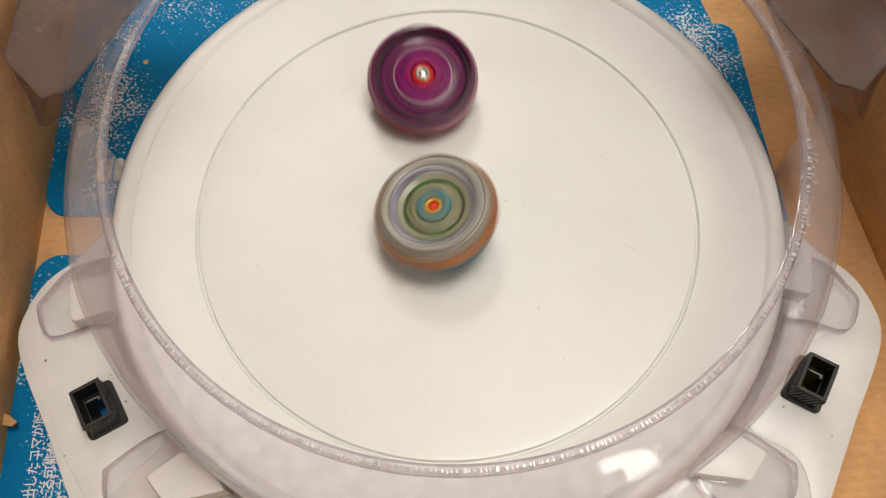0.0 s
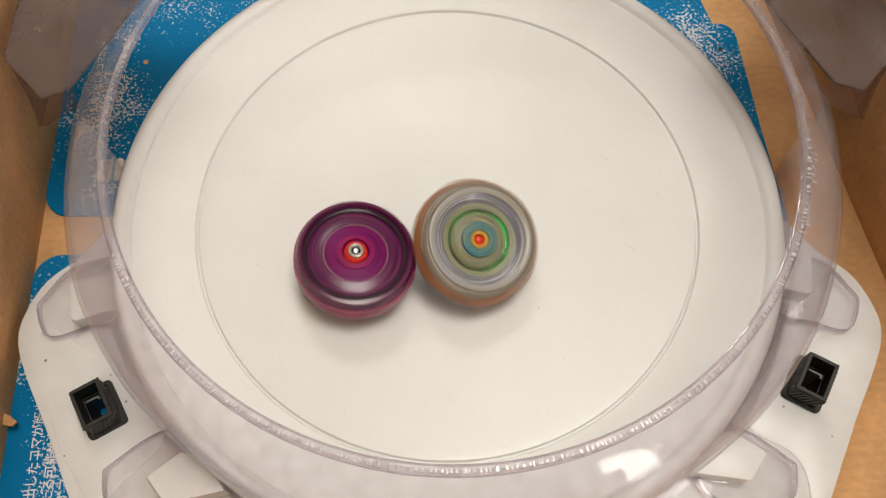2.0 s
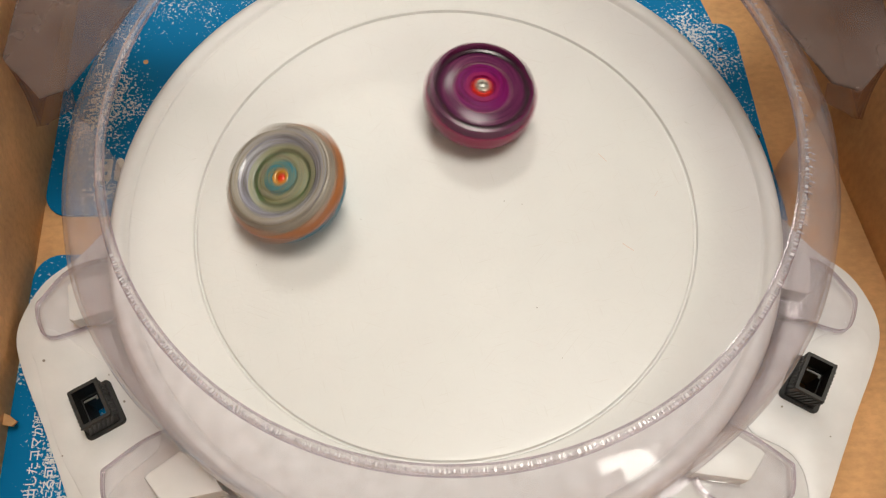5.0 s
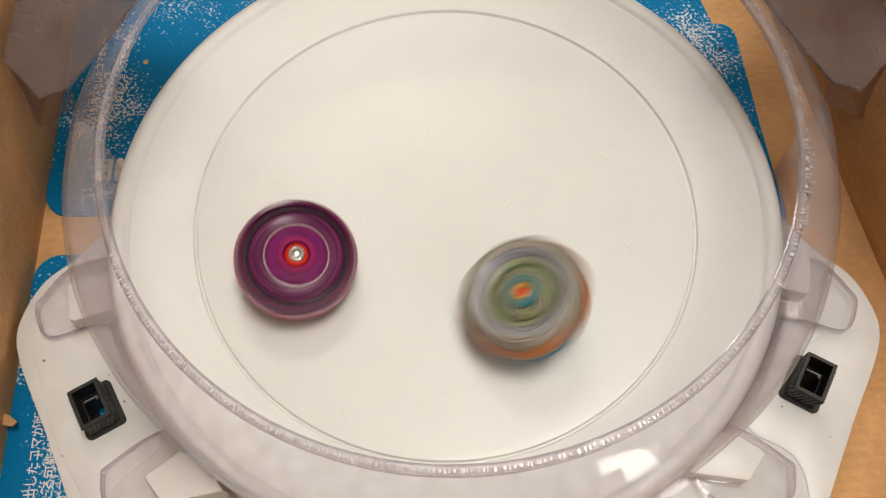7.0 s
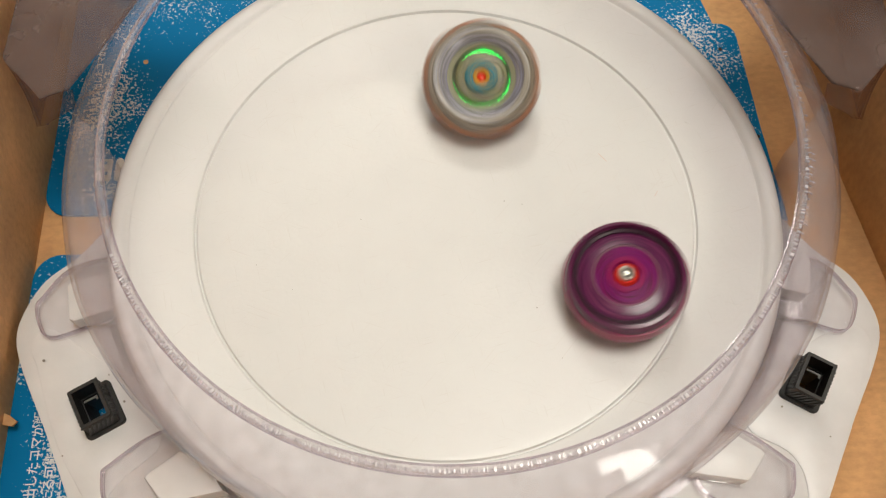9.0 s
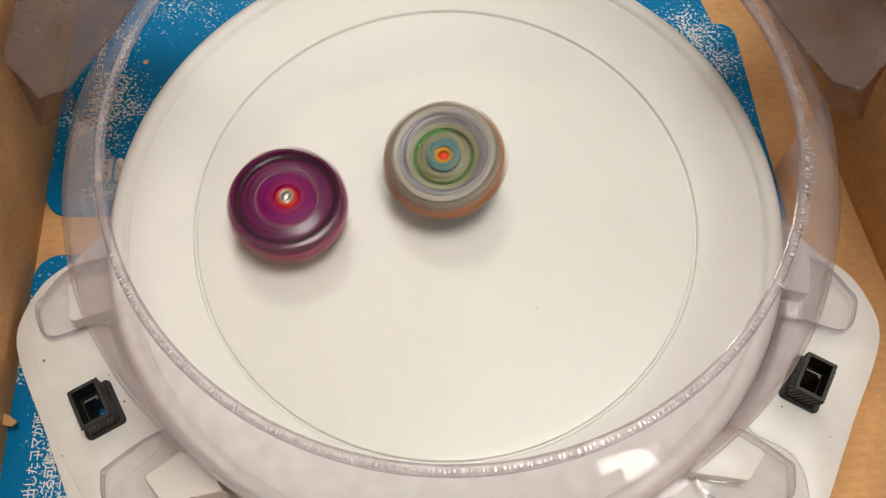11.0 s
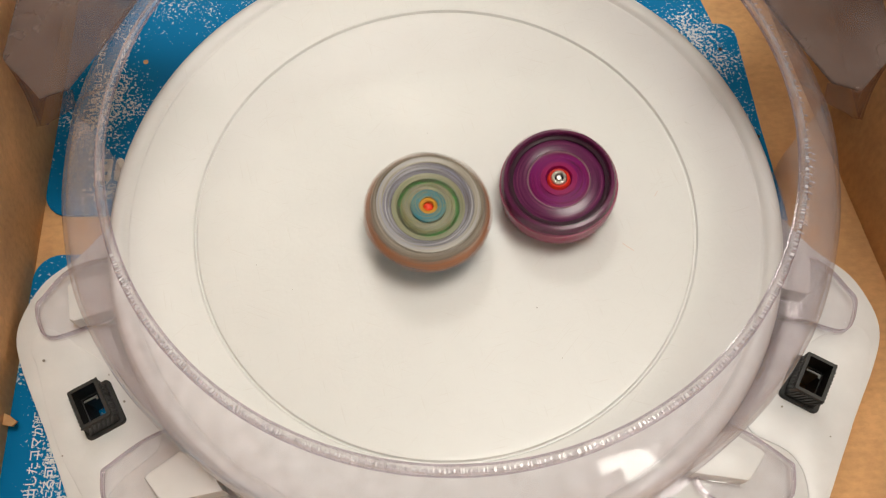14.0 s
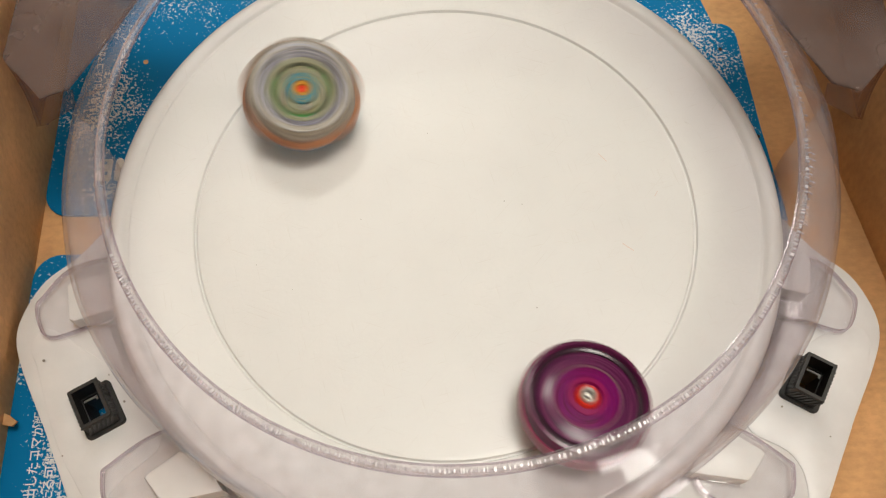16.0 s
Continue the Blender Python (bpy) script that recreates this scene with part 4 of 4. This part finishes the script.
def motions():
    for ob in (stadium, fence, socket_a, socket_b):
        nudged(ob)
    walk(purple_top, spun([
        (0, -9.6, 61.6, 0.018, -0.258), (0.1, -8.9, 49.8, 0.062, -0.238), (0.2, -12.4, 47.8, 0.093, -0.211), (0.3, -15.6, 39.5, 0.109, -0.193),
        (0.4, -18.3, 29.5, 0.114, -0.193), (0.5, -22.7, 26.8, 0.142, -0.221), (0.6, -25.8, 16.7, 0.152, -0.149), (0.7, -26.7, 8.6, 0.159, -0.081),
        (0.8, -28.6, 0.1, 0.166, -0.026), (0.9, -28.6, -8.1, 0.175, 0.010), (1, -31.6, -13.9, 0.196, -0.005), (1.1, -31.8, -19.9, 0.205, 0.049),
        (1.2, -29.5, -24.8, 0.188, 0.090), (1.3, -29.9, -30.3, 0.172, 0.115), (1.4, -26.7, -32.4, 0.159, 0.118), (1.5, -35.7, -37.1, 0.194, 0.039),
        (1.6, -37.9, -38.8, 0.154, 0.069), (1.7, -35.8, -36.9, 0.130, 0.103), (1.8, -32.1, -33.9, 0.116, 0.137), (1.9, -37.5, -32.2, 0.116, 0.118),
        (2, -38.0, -28.5, 0.128, 0.048), (2.1, -37.7, -24.6, 0.116, 0.037), (2.2, -43.1, -19.7, 0.108, 0.029), (2.3, -39.8, -14.2, 0.111, 0.007),
        (2.4, -59.2, 1.4, 0.124, -0.051), (2.5, -82.4, 22.9, 0.106, -0.168), (2.6, -78.4, 38.1, 0.120, -0.138), (2.7, -67.0, 46.4, 0.108, -0.144),
        (2.8, -52.4, 46.8, 0.102, -0.153), (2.9, -39.0, 49.8, 0.066, -0.151), (3, -27.6, 67.0, 0.028, -0.187), (3.1, -16.2, 63.0, 0.039, -0.092),
        (3.2, -6.6, 55.2, 0.049, -0.046), (3.3, -1.0, 45.0, 0.027, -0.011), (3.4, 3.3, 35.4, 0.039, -0.035), (3.5, 7.5, 28.1, 0.062, -0.119),
        (3.6, 9.0, 17.9, 0.068, -0.083), (3.7, 9.2, 9.6, 0.056, -0.055), (3.8, -0.3, 4.7, 0.060, -0.062), (3.9, -23.9, 9.0, 0.077, -0.094),
        (4, -28.0, 10.4, 0.100, -0.143), (4.1, -29.7, 8.9, 0.118, -0.095), (4.2, -29.8, 8.0, 0.124, -0.066), (4.5, -26.1, 30.4, 0.118, -0.050),
        (4.8, -5.8, 47.6, 0.113, -0.035), (5.1, 23.7, 47.5, 0.107, -0.020), (5.4, 46.7, 27.4, 0.102, -0.005), (5.7, 51.4, -2.2, 0.096, 0.010),
        (6, 37.1, -25.9, 0.091, 0.026), (6.3, 14.7, -34.1, 0.086, 0.041), (6.4, 4.7, -41.5, 0.088, 0.033), (6.5, 0.5, -41.4, 0.089, -0.030),
        (6.6, -4.5, -42.8, 0.106, 0.008), (6.7, -9.3, -43.6, 0.125, 0.010), (6.8, -46.6, -42.3, 0.146, 0.008), (6.9, -60.2, -34.4, 0.153, -0.018),
        (7, -62.0, -26.2, 0.170, -0.109), (7.1, -60.4, -20.5, 0.158, -0.070), (7.2, -55.6, -13.7, 0.137, -0.062), (7.3, -72.9, 17.8, 0.119, -0.077),
        (7.4, -85.5, 53.2, 0.100, -0.129), (7.5, -78.5, 67.2, 0.097, -0.259), (7.6, -64.7, 61.2, 0.101, -0.215), (7.7, -48.0, 55.2, 0.104, -0.132),
        (7.8, -28.9, 46.7, 0.092, -0.065), (7.9, -7.8, 48.1, 0.066, -0.025), (8, 1.4, 44.5, 0.052, -0.008), (8.1, 7.4, 36.9, 0.030, 0.062),
        (8.2, 13.0, 30.2, 0.023, 0.118), (8.3, 17.5, 23.4, -0.006, 0.168), (8.4, 40.5, 15.3, -0.031, 0.185), (8.5, 53.8, 9.0, -0.046, 0.188),
        (8.6, 60.2, 1.7, -0.074, 0.193), (8.7, 61.3, -3.2, -0.092, 0.178), (8.8, 60.7, -7.3, -0.063, 0.166), (8.9, 76.8, -33.7, -0.087, 0.119),
        (9, 72.2, -38.7, -0.132, 0.024), (9.1, 60.3, -41.1, -0.124, 0.073), (9.2, 44.0, -39.3, -0.128, 0.095), (9.5, 32.1, -65.9, -0.097, 0.077),
        (9.8, 5.0, -84.2, -0.067, 0.059), (10.1, -29.8, -84.6, -0.036, 0.041), (10.4, -59.3, -65.4, -0.005, 0.023), (10.7, -72.1, -33.9, 0.026, 0.004),
        (11, -65.2, -3.2, 0.057, -0.014), (11.3, -44.9, 15.9, 0.088, -0.032), (11.4, -42.3, 18.7, 0.087, -0.022), (11.5, -39.7, 23.3, 0.091, -0.108),
        (11.6, -36.5, 23.2, 0.077, -0.018), (11.7, -33.4, 22.6, 0.065, 0.054), (11.8, -28.5, 21.9, 0.054, 0.091), (11.9, -24.5, 22.2, 0.045, 0.082),
        (12, -20.8, 24.4, 0.035, 0.039), (12.1, -16.2, 23.5, 0.013, 0.071), (12.2, -11.7, 23.1, -0.016, 0.092), (12.3, -8.0, 23.6, -0.021, 0.107),
        (12.4, -4.9, 25.5, -0.035, 0.079), (12.5, 6.0, 38.2, -0.062, 0.017), (12.6, 12.4, 42.9, -0.026, 0.026), (12.7, 15.2, 43.7, -0.015, 0.001),
        (12.8, 16.8, 43.3, -0.000, -0.040), (12.9, 17.1, 42.0, 0.024, -0.125), (13, 17.9, 41.0, 0.031, -0.246), (13.1, 26.2, 47.4, 0.019, -0.145),
        (13.2, 28.1, 42.9, 0.015, -0.085), (13.3, 29.8, 35.4, 0.016, -0.052), (13.4, 30.2, 29.2, 0.031, -0.066), (13.5, 29.8, 24.9, 0.074, -0.110),
        (13.6, 37.0, 18.8, 0.037, -0.015), (13.7, 42.8, 15.5, -0.014, 0.041), (13.8, 45.5, 10.8, -0.058, 0.058), (13.9, 47.2, 7.7, -0.069, 0.015),
        (14, 47.8, 5.4, -0.075, -0.057), (14.1, 45.7, 1.0, -0.065, -0.023), (14.2, 44.3, -2.4, -0.049, -0.008), (14.3, 41.4, -6.5, -0.018, -0.009),
        (14.4, 37.2, -8.7, 0.000, -0.046), (14.5, 33.6, -10.9, 0.007, -0.141), (14.6, 38.4, -16.8, -0.027, -0.050), (14.7, 44.0, -21.5, -0.050, 0.020),
        (14.8, 43.3, -24.3, -0.065, 0.061), (14.9, 42.6, -27.1, -0.078, 0.054), (15, 40.9, -27.4, -0.094, -0.024), (15.1, 36.5, -28.3, -0.062, -0.006),
        (15.2, 35.1, -31.9, -0.069, 0.014), (15.3, 32.7, -33.7, -0.055, 0.008), (15.4, 28.9, -34.4, -0.042, -0.040), (15.5, 25.0, -34.6, -0.024, -0.133),
        (15.6, 20.3, -36.8, -0.015, -0.063), (15.7, 15.8, -39.4, 0.006, 0.015), (15.8, 39.8, -71.8, 0.056, 0.117), (15.9, 55.3, -91.9, 0.089, 0.156),
        (16, 49.5, -89.7, 0.066, 0.181),
    ], 82.0, 0))
    walk(grey_top, spun([
        (0, -0.3, -9.1, -0.185, 0.007), (0.1, 2.3, -8.5, -0.173, 0.090), (0.2, 9.9, -16.0, -0.156, 0.144), (0.3, 16.0, -19.0, -0.152, 0.188),
        (0.4, 21.0, -14.7, -0.169, 0.207), (0.5, 29.5, -9.9, -0.223, 0.147), (0.6, 33.6, -5.8, -0.173, 0.219), (0.7, 33.9, -2.1, -0.116, 0.243),
        (0.8, 30.4, -4.0, -0.080, 0.244), (0.9, 24.1, -1.5, -0.050, 0.227), (1, 20.9, -1.2, -0.043, 0.179), (1.1, 19.2, -4.4, -0.031, 0.208),
        (1.2, 17.5, -8.4, -0.005, 0.216), (1.3, 19.4, -13.3, 0.023, 0.225), (1.4, 20.9, -17.9, 0.058, 0.174), (1.5, 29.4, -17.0, 0.083, 0.080),
        (1.6, 31.6, -18.8, 0.127, 0.047), (1.7, 24.5, -21.2, 0.158, 0.016), (1.8, 12.8, -23.2, 0.192, -0.047), (1.9, 10.2, -21.9, 0.223, -0.127),
        (2, 7.4, -18.1, 0.237, -0.223), (2.1, 9.3, -15.7, 0.197, -0.188), (2.2, 14.5, -14.4, 0.165, -0.199), (2.3, 13.5, -12.4, 0.131, -0.230),
        (2.4, 24.6, -17.5, 0.078, -0.269), (2.5, 42.9, -24.3, 0.024, -0.336), (2.6, 42.6, -25.8, 0.009, -0.321), (2.7, 28.4, -22.3, -0.009, -0.274),
        (2.8, 1.8, -15.3, -0.016, -0.240), (2.9, -28.1, -1.5, -0.045, -0.246), (3, -41.5, -11.1, -0.066, -0.268), (3.1, -34.4, -25.3, -0.089, -0.219),
        (3.2, -11.1, -38.2, -0.105, -0.198), (3.3, 26.1, -42.9, -0.133, -0.177), (3.4, 61.5, -41.9, -0.174, -0.194), (3.5, 88.6, -35.2, -0.250, -0.231),
        (3.6, 93.8, -28.0, -0.248, -0.171), (3.7, 78.0, -18.9, -0.247, -0.137), (3.8, 57.1, -14.7, -0.273, -0.116), (3.9, 47.7, -22.3, -0.252, -0.103),
        (4, 31.8, -29.7, -0.242, -0.139), (4.1, 13.6, -42.4, -0.222, -0.036), (4.2, -4.6, -52.0, -0.219, 0.019), (4.5, -35.6, -44.1, -0.231, -0.026),
        (4.8, -57.3, -17.3, -0.242, -0.072), (5.1, -58.2, 18.9, -0.254, -0.117), (5.4, -36.3, 48.5, -0.265, -0.162), (5.7, -1.4, 58.2, -0.277, -0.207),
        (6, 30.8, 45.2, -0.288, -0.253), (6.3, 47.5, 17.5, -0.300, -0.298), (6.4, 56.6, 13.7, -0.298, -0.291), (6.5, 59.6, 5.1, -0.280, -0.310),
        (6.6, 54.7, -9.7, -0.287, -0.191), (6.7, 44.4, -22.0, -0.323, -0.092), (6.8, 55.1, -29.7, -0.337, 0.017), (6.9, 51.6, -39.1, -0.325, 0.110),
        (7, 36.5, -48.1, -0.321, 0.110), (7.1, 12.4, -57.6, -0.232, 0.295), (7.2, -10.7, -60.5, -0.118, 0.427), (7.3, -13.3, -74.7, -0.061, 0.502),
        (7.4, -9.9, -83.2, 0.030, 0.513), (7.5, -16.2, -73.4, 0.125, 0.404), (7.6, -27.8, -55.5, 0.163, 0.423), (7.7, -41.7, -31.1, 0.251, 0.385),
        (7.8, -60.1, -7.8, 0.308, 0.311), (7.9, -76.2, 2.8, 0.377, 0.203), (8, -84.1, 19.0, 0.454, -0.000), (8.1, -78.0, 28.9, 0.403, -0.015),
        (8.2, -63.4, 35.4, 0.366, -0.062), (8.3, -41.2, 40.7, 0.325, -0.137), (8.4, -33.3, 48.1, 0.299, -0.254), (8.5, -24.6, 56.2, 0.245, -0.423),
        (8.6, -8.5, 55.1, 0.202, -0.351), (8.7, 10.0, 50.9, 0.153, -0.327), (8.8, 25.9, 46.8, 0.093, -0.315), (8.9, 18.1, 63.3, 0.037, -0.337),
        (9, 16.7, 63.0, -0.034, -0.401), (9.1, 21.4, 43.9, -0.038, -0.305), (9.2, 33.2, 20.3, -0.049, -0.255), (9.5, 34.8, -13.0, -0.056, -0.237),
        (9.8, 11.7, -32.9, -0.064, -0.220), (10.1, -15.1, -27.6, -0.072, -0.202), (10.4, -26.3, -5.7, -0.079, -0.184), (10.7, -16.9, 13.9, -0.087, -0.167),
        (11, 1.6, 17.7, -0.095, -0.149), (11.3, 13.7, 7.1, -0.103, -0.131), (11.4, 19.8, -0.3, -0.100, -0.131), (11.5, 24.4, -2.6, -0.094, -0.178),
        (11.6, 23.7, -8.5, -0.088, -0.103), (11.7, 21.1, -11.4, -0.089, -0.032), (11.8, 16.0, -14.8, -0.075, -0.008), (11.9, 5.9, -18.3, -0.068, -0.020),
        (12, -3.6, -23.3, -0.071, -0.115), (12.1, -9.5, -32.7, -0.054, 0.005), (12.2, -10.4, -35.9, -0.022, 0.066), (12.3, -11.1, -35.8, 0.009, 0.103),
        (12.4, -12.1, -28.8, 0.040, 0.098), (12.5, -20.9, -26.7, 0.052, 0.030), (12.6, -28.4, -36.8, 0.063, 0.105), (12.7, -28.9, -38.6, 0.056, 0.142),
        (12.8, -24.3, -37.7, 0.049, 0.146), (12.9, -19.1, -25.6, 0.044, 0.092), (13, -14.6, -6.0, 0.041, -0.023), (13.1, -25.6, 0.5, 0.072, 0.039),
        (13.2, -35.5, -0.5, 0.104, 0.048), (13.3, -37.3, -3.0, 0.135, 0.024), (13.4, -34.0, -4.0, 0.164, -0.054), (13.5, -25.0, -0.9, 0.227, -0.216),
        (13.6, -19.2, -1.8, 0.187, -0.137), (13.7, -19.3, -6.9, 0.152, -0.059), (13.8, -16.8, -10.6, 0.125, 0.005), (13.9, -13.3, -10.9, 0.092, 0.016),
        (14, -8.0, -8.2, 0.048, -0.044), (14.1, -6.9, -5.4, 0.028, 0.038), (14.2, -11.6, -3.6, 0.031, 0.089), (14.3, -17.5, -3.4, 0.062, 0.098),
        (14.4, -22.4, -5.5, 0.057, 0.092), (14.5, -21.9, -8.3, 0.055, 0.030), (14.6, -26.0, -11.3, 0.060, 0.079), (14.7, -37.9, -14.9, 0.067, 0.109),
        (14.8, -40.7, -20.7, 0.077, 0.132), (14.9, -35.7, -22.0, 0.092, 0.102), (15, -26.3, -15.5, 0.092, -0.012), (15.1, -15.5, -7.5, 0.105, -0.002),
        (15.2, -10.4, 9.5, 0.099, -0.018), (15.3, -15.6, 29.6, 0.135, -0.048), (15.4, -24.7, 42.2, 0.154, -0.146), (15.5, -30.9, 43.0, 0.172, -0.330),
        (15.6, -28.2, 27.3, 0.145, -0.265), (15.7, -19.1, 10.3, 0.129, -0.225), (15.8, -25.5, 28.6, 0.140, -0.175), (15.9, -46.5, 48.0, 0.142, -0.137),
        (16, -64.1, 50.6, 0.154, -0.158),
    ], 82.0, 20))


motions()
